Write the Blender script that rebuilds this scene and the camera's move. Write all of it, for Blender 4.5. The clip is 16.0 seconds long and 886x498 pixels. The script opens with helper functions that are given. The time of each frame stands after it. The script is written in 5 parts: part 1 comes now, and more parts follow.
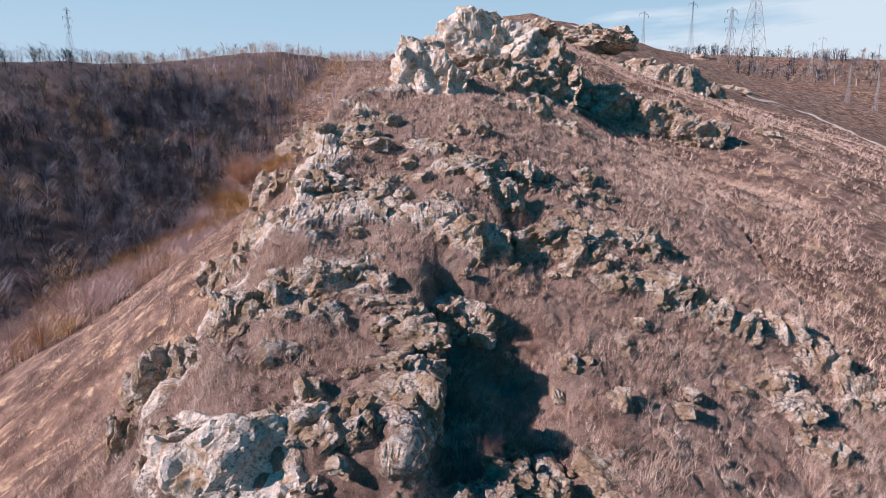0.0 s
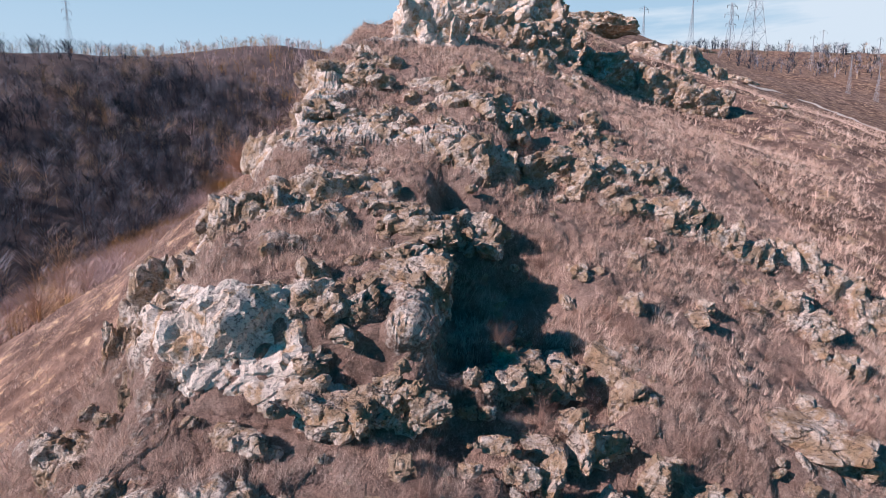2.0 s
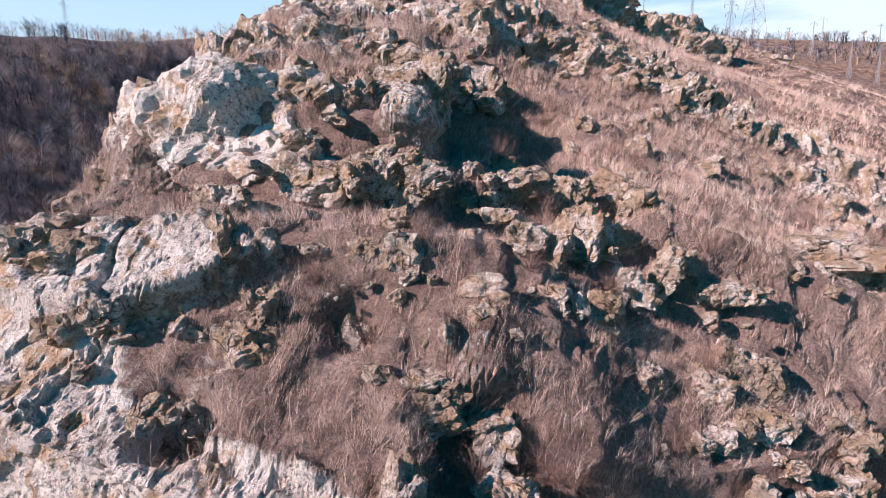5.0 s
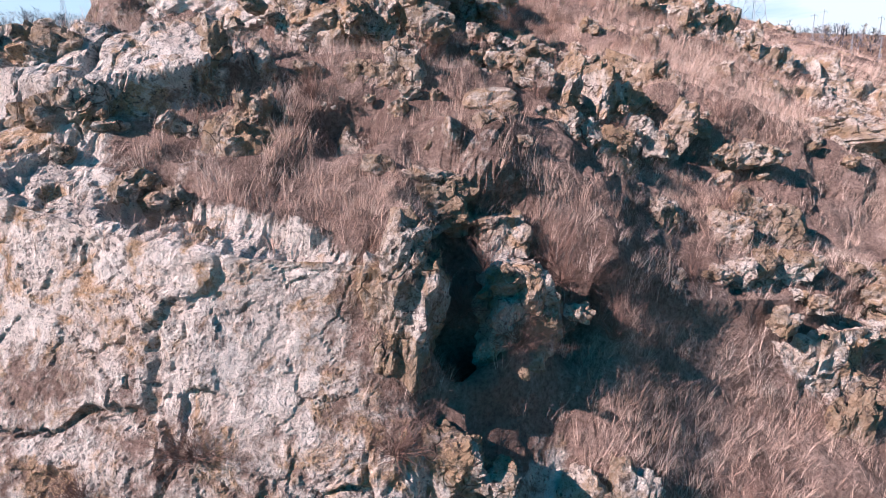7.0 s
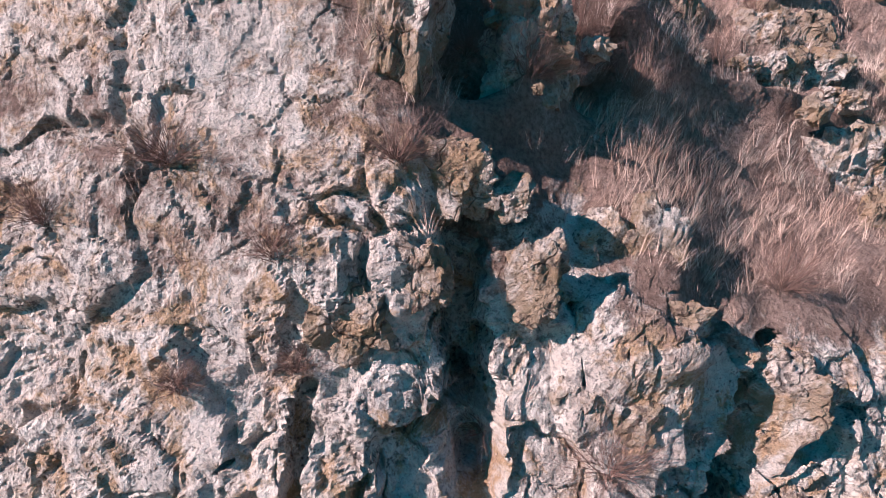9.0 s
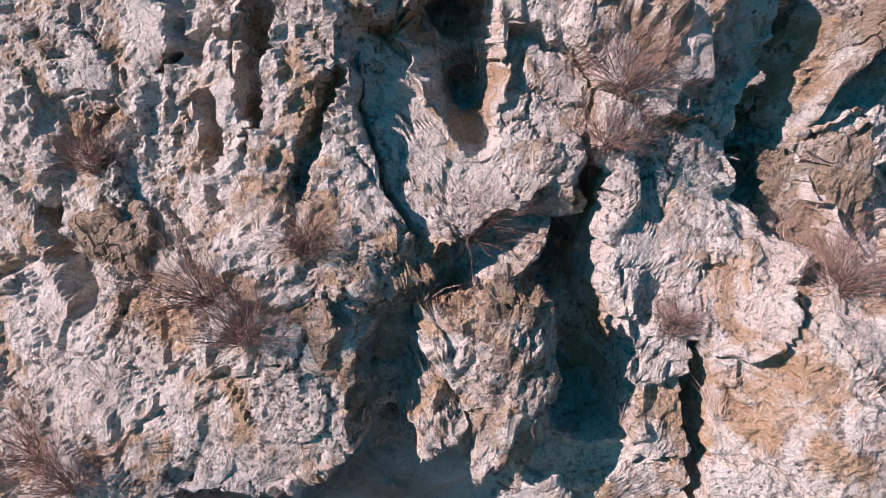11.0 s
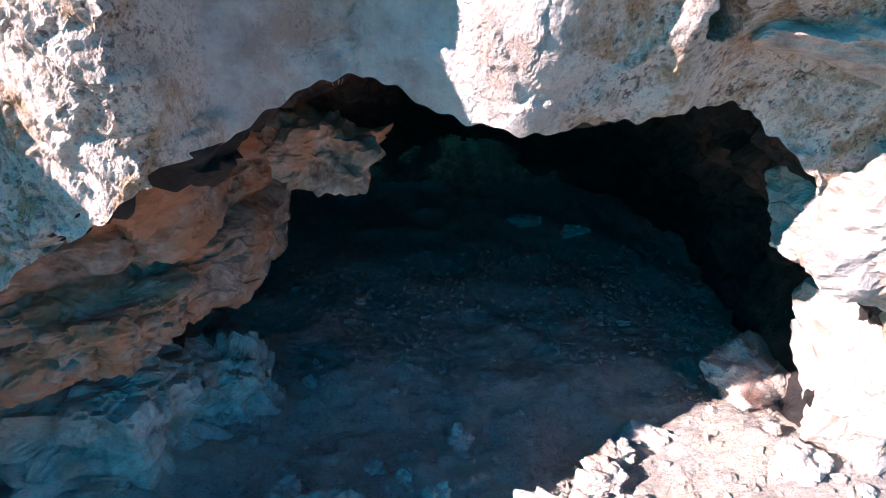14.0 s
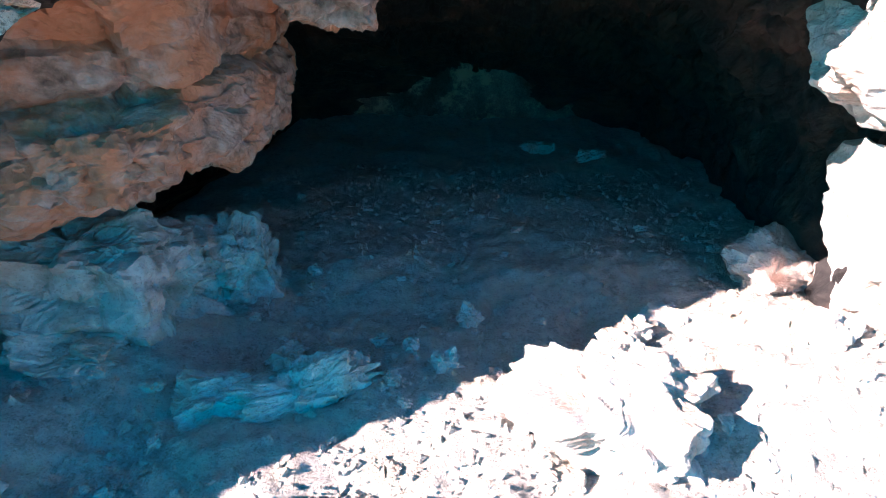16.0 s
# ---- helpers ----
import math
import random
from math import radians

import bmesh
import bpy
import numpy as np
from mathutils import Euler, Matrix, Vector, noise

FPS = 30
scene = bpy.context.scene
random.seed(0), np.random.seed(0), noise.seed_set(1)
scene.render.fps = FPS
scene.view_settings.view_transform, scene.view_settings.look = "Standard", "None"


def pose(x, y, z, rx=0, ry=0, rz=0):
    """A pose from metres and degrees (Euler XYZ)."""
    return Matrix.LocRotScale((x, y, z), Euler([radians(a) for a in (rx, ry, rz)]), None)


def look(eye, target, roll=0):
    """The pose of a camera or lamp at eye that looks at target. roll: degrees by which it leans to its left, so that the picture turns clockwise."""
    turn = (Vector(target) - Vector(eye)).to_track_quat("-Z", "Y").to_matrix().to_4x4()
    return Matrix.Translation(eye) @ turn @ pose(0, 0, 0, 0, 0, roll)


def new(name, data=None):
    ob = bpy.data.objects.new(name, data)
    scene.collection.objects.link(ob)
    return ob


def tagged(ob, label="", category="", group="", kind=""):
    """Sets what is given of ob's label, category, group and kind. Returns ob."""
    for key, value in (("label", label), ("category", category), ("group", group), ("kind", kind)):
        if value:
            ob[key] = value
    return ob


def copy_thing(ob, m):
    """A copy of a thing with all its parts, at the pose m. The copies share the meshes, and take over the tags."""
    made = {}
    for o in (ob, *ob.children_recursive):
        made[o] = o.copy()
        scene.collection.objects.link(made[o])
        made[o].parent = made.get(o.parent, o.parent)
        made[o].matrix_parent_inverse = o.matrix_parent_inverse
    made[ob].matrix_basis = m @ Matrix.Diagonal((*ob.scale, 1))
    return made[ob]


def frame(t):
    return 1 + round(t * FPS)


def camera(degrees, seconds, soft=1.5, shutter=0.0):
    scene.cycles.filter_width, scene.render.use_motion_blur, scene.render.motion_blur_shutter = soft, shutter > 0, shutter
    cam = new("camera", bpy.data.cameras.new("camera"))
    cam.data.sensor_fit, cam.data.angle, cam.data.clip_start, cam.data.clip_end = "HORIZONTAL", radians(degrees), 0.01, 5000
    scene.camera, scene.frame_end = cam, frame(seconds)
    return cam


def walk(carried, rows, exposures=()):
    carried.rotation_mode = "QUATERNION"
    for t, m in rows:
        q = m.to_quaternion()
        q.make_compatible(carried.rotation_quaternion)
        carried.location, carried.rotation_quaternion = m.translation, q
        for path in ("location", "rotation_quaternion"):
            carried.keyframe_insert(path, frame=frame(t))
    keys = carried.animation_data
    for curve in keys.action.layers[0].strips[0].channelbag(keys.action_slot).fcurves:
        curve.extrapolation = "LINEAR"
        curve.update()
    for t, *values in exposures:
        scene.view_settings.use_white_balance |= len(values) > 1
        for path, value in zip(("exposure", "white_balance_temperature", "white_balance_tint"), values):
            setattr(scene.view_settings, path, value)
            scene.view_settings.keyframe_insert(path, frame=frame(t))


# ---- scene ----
cam = camera(80.0, 16.0, soft=0.5)
ROWS = [
    (0.0, pose(0.016, 0.002, 21.603, 80.90, 0, 0.02)),
    (1.0, pose(-0.070, 0.001, 20.473, 80.89, 0, 0.02)),
    (2.0, pose(-0.140, 0.018, 19.295, 80.91, 0, -0.02)),
    (3.0, pose(-0.126, 0.050, 18.109, 80.91, 0, -0.02)),
    (5.5, pose(-0.134, -0.003, 15.316, 80.60, 0, -0.15)),
    (6.5, pose(-0.160, -0.011, 14.287, 80.60, 0, -0.14)),
    (7.5, pose(-0.202, 0.002, 13.245, 80.32, 0, -0.32)),
    (8.2, pose(-0.233, -0.000, 12.503, 80.11, 0, -0.51)),
    (10.3, look((-0.218, 0.236, 10.501), (-0.223, 2.135, 9.875), -0.9)),
    (10.5, look((-0.219, 0.204, 10.264), (-0.223, 2.094, 9.611), -0.8)),
    (11.0, look((-0.146, 0.054, 9.569), (-0.148, 1.939, 8.899), -0.8)),
    (11.5, look((-0.165, -0.027, 8.914), (-0.165, 1.846, 8.212), -0.7)),
    (12.0, look((-0.182, -0.090, 8.313), (-0.186, 1.757, 7.546), -0.5)),
    (12.5, look((-0.125, -0.160, 7.764), (-0.155, 1.643, 6.899), -0.2)),
    (13.0, look((-0.113, -0.310, 7.086), (-0.158, 1.473, 6.181), 0.0)),
    (13.5, look((-0.120, -0.573, 6.431), (-0.168, 1.183, 5.476), 0.1)),
    (14.0, look((-0.132, -0.763, 5.942), (-0.183, 0.984, 4.970), 0.0)),
    (14.5, look((-0.122, -0.778, 5.822), (-0.177, 0.969, 4.850), 0.0)),
    (15.0, look((-0.120, -0.885, 5.459), (-0.179, 0.848, 4.463), 0.1)),
    (15.5, look((-0.123, -1.017, 4.998), (-0.194, 0.700, 3.975), 0.2)),
    (16.0, look((-0.126, -1.172, 4.557), (-0.210, 0.528, 3.506), 0.1)),
]
EXPOSURES = [(0.0, 0.68, 5100, -1), (3.2, 0.82, 5100, 0), (5.3, 1.12, 5100, 0), (8.2, 1.15, 5100, 1), (11.0, 0.98, 5050, 1), (12.4, 1.05, 5000, 0), (13.2, 1.35, 5000, 0), (14.2, 2.35, 5150, 2), (15.4, 2.88, 5200, 2), (16.0, 2.9, 5250, 1)]
walk(cam, ROWS, EXPOSURES)

# ---- light ----
SUN_AZ, SUN_EL = radians(-114.0), radians(31.5)   # where the sun stands: turned from +y to the left, and its height
world = bpy.data.worlds.new("sky")
scene.world = world
world.use_nodes = True
wn = world.node_tree.nodes
wl = world.node_tree.links
sky = wn.new("ShaderNodeTexSky")
sky.sky_type = "NISHITA"
sky.sun_disc = False
sky.sun_elevation = SUN_EL
sky.sun_rotation = SUN_AZ
sky.air_density, sky.dust_density, sky.ozone_density = 1.0, 0.3, 9.0
cool = wn.new("ShaderNodeMix")
cool.data_type, cool.blend_type = "RGBA", "MULTIPLY"
cool.inputs[0].default_value = 1.0
cool.inputs[7].default_value = (0.10, 1.0, 0.86, 1)
wl.new(sky.outputs["Color"], cool.inputs[6])
wl.new(cool.outputs[2], wn["Background"].inputs["Color"])
wn["Background"].inputs["Strength"].default_value = 0.050
sun_dir = Vector((math.sin(SUN_AZ) * math.cos(SUN_EL), math.cos(SUN_AZ) * math.cos(SUN_EL), math.sin(SUN_EL)))
sun = new("sun", bpy.data.lights.new("sun", "SUN"))
sun.data.energy, sun.data.angle, sun.data.color = 5.0, radians(0.53), (1.0, 0.665, 0.565)
sun.matrix_world = look(sun_dir * 200, (0, 0, 0))


# ---- noise on arrays ----
def hash01(i, j, k, seed):
    """A value in 0..1 for each whole-number cell."""
    h = (i.astype(np.int64) * 374761393 + j.astype(np.int64) * 668265263 + k.astype(np.int64) * 2147483647 + seed * 974634777) & 0xFFFFFFFF
    h = ((h ^ (h >> 13)) * 1274126177) & 0xFFFFFFFF
    h = ((h ^ (h >> 16)) * 2246822519) & 0xFFFFFFFF
    return ((h ^ (h >> 15)) & 0xFFFFFF).astype(np.float64) / 0xFFFFFF


def vnoise(p, seed=0):
    """Smooth noise, -1..1, at the rows of p."""
    c = np.floor(p)
    f = p - c
    f = f * f * f * (f * (f * 6 - 15) + 10)
    i, j, k = c[:, 0].astype(np.int64), c[:, 1].astype(np.int64), c[:, 2].astype(np.int64)
    out = np.zeros(len(p))
    for a in (0, 1):
        wa = f[:, 0] if a else 1 - f[:, 0]
        for b in (0, 1):
            wb = wa * (f[:, 1] if b else 1 - f[:, 1])
            for d in (0, 1):
                out += wb * (f[:, 2] if d else 1 - f[:, 2]) * hash01(i + a, j + b, k + d, seed)
    return out * 2 - 1


def fbm(p, octaves=4, seed=0, gain=0.5):
    out, amp, q = np.zeros(len(p)), 1.0, p.copy()
    for o in range(octaves):
        out += amp * vnoise(q, seed + o)
        q = q * 2.03 + 17.3
        amp *= gain
    return out


def blocks(p, size, seed=0, tilt=0.7, crisp=26.0):
    """Fractured rock: each cell stands proud by an amount of its own and leans its own way, with worn joints between."""
    q = p / size
    c = np.floor(q).astype(np.int64)
    total = np.zeros(len(p))
    weight = np.zeros(len(p))
    best = np.full(len(p), 9.0)
    second = np.full(len(p), 9.0)
    for a in (-1, 0, 1):
        for b in (-1, 0, 1):
            for d in (-1, 0, 1):
                i, j, k = c[:, 0] + a, c[:, 1] + b, c[:, 2] + d
                h1, h2, h3 = hash01(i, j, k, seed), hash01(i, j, k, seed + 1), hash01(i, j, k, seed + 2)
                dx, dy, dz = q[:, 0] - i - h1, q[:, 1] - j - h2, q[:, 2] - k - h3
                dist = np.sqrt(dx * dx + dy * dy + dz * dz)
                val = (h1 * 7.3 + h2 * 5.1) % 1.0 - 0.5 + tilt * ((h2 - 0.5) * dx + (h3 - 0.5) * dy + (h1 - 0.5) * dz)
                w = np.exp(-crisp * dist)
                total += w * val
                weight += w
                second = np.where(dist < best, best, np.minimum(second, dist))
                best = np.minimum(best, dist)
    return total / (weight + 1e-30), second - best


def hollows(p, size, seed):
    """Distance to the nearest of scattered centres, in sizes: near 0 inside a pit."""
    q = p / size
    c = np.floor(q).astype(np.int64)
    best = np.full(len(p), 9.0)
    for a in (-1, 0, 1):
        for b in (-1, 0, 1):
            for d in (-1, 0, 1):
                i, j, k = c[:, 0] + a, c[:, 1] + b, c[:, 2] + d
                best = np.minimum(best, np.sqrt((q[:, 0] - i - hash01(i, j, k, seed)) ** 2 + (q[:, 1] - j - hash01(i, j, k, seed + 1)) ** 2 + (q[:, 2] - k - hash01(i, j, k, seed + 2)) ** 2))
    return best


def smooth(e0, e1, v):
    t = np.clip((v - e0) / (e1 - e0), 0, 1)
    return t * t * (3 - 2 * t)


# ---- the lie of the land ----
RIDGE_Y = [-20, 4, 5, 6.5, 7.6, 8.6, 10, 12, 14, 16.5, 20, 23, 26, 28, 36, 53, 85, 157, 220, 700]
RIDGE_Z = [9, 12.9, 13.5, 14.75, 15.15, 16.2, 16.8, 17.5, 18.5, 19.9, 21.4, 23.3, 24.5, 25.3, 28.3, 33.3, 39.6, 64, 84, 96]


def hill(x, y):
    """The height of the hill: a ridge that climbs away, falls steeply to a valley on one side and gently on the other."""
    r = np.interp(y, RIDGE_Y, RIDGE_Z)
    axis = np.interp(y, [0, 30, 85, 400], [0.3, 1.5, 20, 40])
    right = np.clip(x - axis, 0, None)
    left = np.clip(np.interp(y, [0, 32, 50, 85, 400], [-4.6, -4.6, 1, 13, 30]) - x, 0, None)
    k1 = np.interp(y, [12, 20], [1.0, 1.6])
    drop = np.where(left < 4, k1 * left, 4 * k1 + (0.85 - (4 * k1 - 3.4) / 22) * (left - 4))
    z = r - 0.40 * right + 0.09 * np.clip(right - 9, 0, 400) + 0.03 * np.clip(right - 40, 0, 300) - drop + 0.10 * np.clip(-x, 0, 4.6)
    spine = smooth(6.5, 8.5, y) * (1 - smooth(14, 16, y))
    z = z + (spine * smooth(7.8, 8.7, y)) * 0.35 * smooth(-5, -3.5, x) - spine * (0.95 * smooth(-0.7, 0.1, x) * (1 - 0.6 * smooth(1.5, 4.5, x)))
    z = z - 0.85 * smooth(-0.55, -0.05, x) * (1 - smooth(0.7, 1.6, x)) * (1 - smooth(4.9, 5.7, y))
    z = z - 0.85 * smooth(0.9, 2.6, x) * (1 - smooth(5.8, 8.5, y)) * (1 - smooth(8, 12, x))
    z = z - 0.8 * smooth(-0.65, -0.05, x) * (1 - smooth(1.6, 3.4, x)) * smooth(8.3, 9.2, y) * (1 - smooth(12.5, 14, y))
    z = z - 1.7 * smooth(7.2, 9.6, x) * (1 - smooth(16, 26, x)) * smooth(30, 34, y) * (1 - smooth(46, 56, y))
    nook = smooth(14.5, 16, y) * (1 - smooth(19, 21, y))
    z = z + nook * (0.3 * smooth(-2, -0.5, x) - 0.9 * smooth(1.6, 2.2, x) * (1 - smooth(2.6, 4.5, x)))
    side = smooth(-0.55, -0.28, x / np.maximum(y, 1.0))
    valley = np.interp(y, RIDGE_Y, RIDGE_Z) - 32 + 12 * smooth(110, 230, y) * side
    over = valley + 0.34 * np.clip(-44 - x, 0, None)
    k = 6.0
    z = np.logaddexp(z / k, over / k) * k
    cap = 54 + 0.02 * np.clip(np.hypot(x, y) - 220, 0, None) + np.clip(x, 0, None) * 0.12 + (9 * side - 5 * (1 - smooth(-0.85, -0.55, x / np.maximum(y, 1.0)))) * smooth(60, 140, y)
    return -np.logaddexp(-z / 2.0, -cap / 2.0) * 2.0


FACE_Z = [-2.0, 2.0, 4.5, 5.3, 6.2, 7.0, 8.0, 9.0, 10.3, 11.5, 12.3]
FACE = {
    -9.0: [-1.2, -1.0, -0.6, 0.0, 0.6, 1.4, 2.6, 3.5, 4.2, 4.6, 5.0],
    -6.0: [-0.1, -0.1, 0.45, 0.60, 0.80, 1.2, 2.5, 3.5, 4.0, 4.3, 4.7],
    -4.4: [1.2, 1.6, 2.3, 2.5, 2.8, 3.0, 3.2, 3.4, 3.7, 3.8, 4.0],
    -3.3: [2.2, 2.4, 2.5, 2.5, 2.65, 2.9, 3.1, 3.3, 3.6, 3.5, 3.75],
    -2.05: [2.0, 2.2, 2.3, 2.2, 2.25, 2.4, 2.8, 3.2, 3.45, 3.35, 3.5],
    -1.1: [2.4, 2.5, 2.6, 2.65, 2.6, 2.55, 2.55, 3.0, 3.4, 3.3, 3.5],
    0.2: [2.5, 2.5, 2.75, 2.5, 2.5, 2.6, 2.65, 3.2, 3.5, 3.45, 3.7],
    1.3: [3.2, 3.4, 3.62, 3.25, 2.85, 2.72, 2.95, 3.4, 3.6, 3.75, 4.1],
    2.2: [2.6, 3.2, 4.0, 3.7, 2.65, 2.5, 2.8, 3.6, 3.9, 4.3, 5.1],
    3.6: [3.2, 3.5, 4.1, 3.8, 3.0, 2.9, 3.2, 3.8, 4.2, 4.6, 5.0],
    6.0: [3.4, 3.8, 3.9, 4.0, 4.1, 4.2, 4.5, 4.8, 5.2, 5.6, 6.2],
    13.0: [5.0, 5.5, 6.0, 6.2, 6.5, 6.8, 7.2, 7.5, 8.2, 9.0, 9.6],
}


def face(x, z):
    """How far the cliff stands back, by its section at stations along it."""
    xs = np.array(sorted(FACE))
    cols = np.stack([np.interp(z, FACE_Z, FACE[s]) for s in sorted(FACE)])
    i = np.clip(np.searchsorted(xs, x) - 1, 0, len(xs) - 2)
    f = (x - xs[i]) / (xs[i + 1] - xs[i])
    f = f * f * (3 - 2 * f)
    n = np.arange(len(x))
    return cols[i, n] * (1 - f) + cols[i + 1, n] * f


def crown_y(x):
    """Where the cliff turns over into the slope above."""
    return np.interp(x, [-9, -4, -2, 0, 2, 4.5, 13], [5.2, 4.35, 3.85, 3.95, 5.3, 6.2, 10.0])


def floor_z(x, y):
    z = 0.15 - 0.16 * np.clip(y - 3.0, 0, 1.5) - 0.13 * np.clip(y - 6, 0, 9)
    z = z + 0.5 * smooth(2.2, 4.2, x) * (1 - smooth(4.0, 6.0, y)) + 0.35 * smooth(-2.6, -4.5, x) * (1 - smooth(4.0, 6.0, y))
    return z - 0.10 * np.clip(2.0 - y, 0, 30)


def front(x, y):
    """Open ground before the cliff."""
    return floor_z(np.clip(x, -6, 7), y) - 0.5 * np.clip(-6 - x, 0, 60) + 0.1 * np.clip(x - 7, 0, 80)


def land(x, y):
    """The one sheet of ground: under the cliff it runs on as the cave's floor."""
    h, f = hill(x, y), front(x, y)
    foot = smooth(-9.5, -8.2, x) * (1 - smooth(12.0, 13.5, x)) * (1 - smooth(29.5, 32.5, y))
    h = h - 2.5 * foot
    back = np.where((x > -8.5) & (x < 11.5), 18.5, np.interp(x, [-30, -9, 13, 40], [-10, 4.5, 9, 2]))
    t = smooth(back - 1.5, back + 1.5, y)
    return f * (1 - t) + h * t


# ---- materials ----
def material(name, build):
    m = bpy.data.materials.new(name)
    m.use_nodes = True
    b = m.node_tree.nodes["Principled BSDF"]
    build(m.node_tree, b)
    return m


def node(t, kind, **kw):
    n = t.nodes.new(kind)
    for key, v in kw.items():
        n.inputs[key].default_value = v
    return n


def noise_tex(t, scale, detail=6.0, rough=0.6, vec=None, distortion=0.0):
    n = node(t, "ShaderNodeTexNoise", Scale=scale, Detail=detail, Roughness=rough, Distortion=distortion)
    if vec is None:
        vec = coords(t)
    t.links.new(vec, n.inputs["Vector"])
    return n.outputs["Fac"]


def coords(t):
    for n in t.nodes:
        if n.bl_idname == "ShaderNodeNewGeometry":
            return n.outputs["Position"]
    return t.nodes.new("ShaderNodeNewGeometry").outputs["Position"]


def ramp(t, fac, stops):
    r = t.nodes.new("ShaderNodeValToRGB")
    e = r.color_ramp.elements
    while len(e) < len(stops):
        e.new(0.5)
    for el, (p, c) in zip(e, stops):
        el.position = p
        el.color = (*c, 1) if isinstance(c, tuple) else (c, c, c, 1)
    t.links.new(fac, r.inputs["Fac"])
    return r.outputs["Color"]


def mix(t, fac, a, b, kind="MIX"):
    n = t.nodes.new("ShaderNodeMix")
    n.data_type, n.blend_type = "RGBA", kind
    for sock, v in ((n.inputs[0], fac), (n.inputs[6], a), (n.inputs[7], b)):
        if isinstance(v, (int, float)):
            sock.default_value = v
        elif isinstance(v, tuple):
            sock.default_value = (*v, 1)
        else:
            t.links.new(v, sock)
    return n.outputs[2]


def maths(t, op, a, b):
    n = t.nodes.new("ShaderNodeMath")
    n.operation = op
    for sock, v in zip(n.inputs, (a, b)):
        if isinstance(v, (int, float)):
            sock.default_value = v
        else:
            t.links.new(v, sock)
    return n.outputs[0]


def bump(t, b, height, strength, dist):
    n = node(t, "ShaderNodeBump", Strength=strength, Distance=dist)
    t.links.new(height, n.inputs["Height"])
    t.links.new(n.outputs["Normal"], b.inputs["Normal"])


def limestone(t):
    """Colour and relief of weathered limestone: pale beds, grey weathering, ochre lichen, pits."""
    big, mid, fine = noise_tex(t, 0.55, 5), noise_tex(t, 3.1, 8, 0.65), noise_tex(t, 17.0, 8, 0.7)
    col = ramp(t, mid, [(0.31, (0.34, 0.27, 0.22)), (0.39, (0.64, 0.535, 0.455)), (0.50, (0.80, 0.70, 0.615)), (0.67, (0.86, 0.78, 0.70))])
    col = mix(t, ramp(t, big, [(0.42, 0.0), (0.62, 0.75)]), col, mix(t, 0.5, col, (0.82, 0.735, 0.64)))
    lichen = ramp(t, noise_tex(t, 2.3, 7, 0.7, distortion=0.6), [(0.50, 0.0), (0.60, 0.8)])
    col = mix(t, lichen, col, (0.48, 0.29, 0.13))
    # pits: the shade inside them is put into the colour as near-black
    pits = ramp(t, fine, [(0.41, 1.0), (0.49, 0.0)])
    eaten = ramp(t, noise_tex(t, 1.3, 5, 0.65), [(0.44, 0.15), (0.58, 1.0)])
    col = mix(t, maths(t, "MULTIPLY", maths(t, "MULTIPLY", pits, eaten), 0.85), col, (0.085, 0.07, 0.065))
    grit, dust = noise_tex(t, 52.0, 4, 0.75), noise_tex(t, 130.0, 3, 0.7)
    bend = t.nodes.new("ShaderNodeVectorMath")
    bend.operation = "MULTIPLY_ADD"
    warp = t.nodes.new("ShaderNodeTexNoise")
    warp.inputs["Scale"].default_value = 9.0
    t.links.new(coords(t), warp.inputs["Vector"])
    t.links.new(warp.outputs["Color"], bend.inputs[0])
    bend.inputs[1].default_value = (0.12, 0.12, 0.12)
    t.links.new(coords(t), bend.inputs[2])
    cells = []
    for size in (8.0, 21.0):
        v = t.nodes.new("ShaderNodeTexVoronoi")
        v.inputs["Scale"].default_value = size
        t.links.new(bend.outputs[0], v.inputs["Vector"])
        cells.append(v.outputs["Distance"])
    chips = maths(t, "ADD", cells[0], maths(t, "MULTIPLY", cells[1], 0.5))
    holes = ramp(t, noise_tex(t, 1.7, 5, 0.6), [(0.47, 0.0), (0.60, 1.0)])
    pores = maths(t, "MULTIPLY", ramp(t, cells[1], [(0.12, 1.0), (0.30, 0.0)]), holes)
    # pores sink in the relief and carry their shade in the colour too
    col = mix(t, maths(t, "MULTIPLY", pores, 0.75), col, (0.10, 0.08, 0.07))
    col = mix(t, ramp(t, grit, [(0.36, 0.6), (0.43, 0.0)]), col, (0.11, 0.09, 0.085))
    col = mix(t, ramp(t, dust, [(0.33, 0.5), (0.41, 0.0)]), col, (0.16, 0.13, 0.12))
    col = mix(t, ramp(t, grit, [(0.56, 0.0), (0.66, 0.45)]), col, (0.90, 0.83, 0.76))
    h = maths(t, "ADD", maths(t, "MULTIPLY", mid, 0.6), maths(t, "ADD", maths(t, "MULTIPLY", fine, 0.5), maths(t, "ADD", maths(t, "MULTIPLY", grit, 0.38), maths(t, "SUBTRACT", maths(t, "MULTIPLY", chips, 0.35), maths(t, "MULTIPLY", pores, 0.35)))))
    return col, h


def thatch(t):
    """Colour of dead grass and bare earth."""
    a, f = noise_tex(t, 1.3, 6, 0.65), noise_tex(t, 24.0, 6, 0.75)
    col = ramp(t, a, [(0.3, (0.20, 0.14, 0.11)), (0.5, (0.40, 0.285, 0.23)), (0.7, (0.57, 0.43, 0.355))])
    col = mix(t, ramp(t, f, [(0.35, 0.7), (0.6, 0.0)]), col, (0.09, 0.055, 0.045))
    return col, maths(t, "MULTIPLY", f, 1.0)


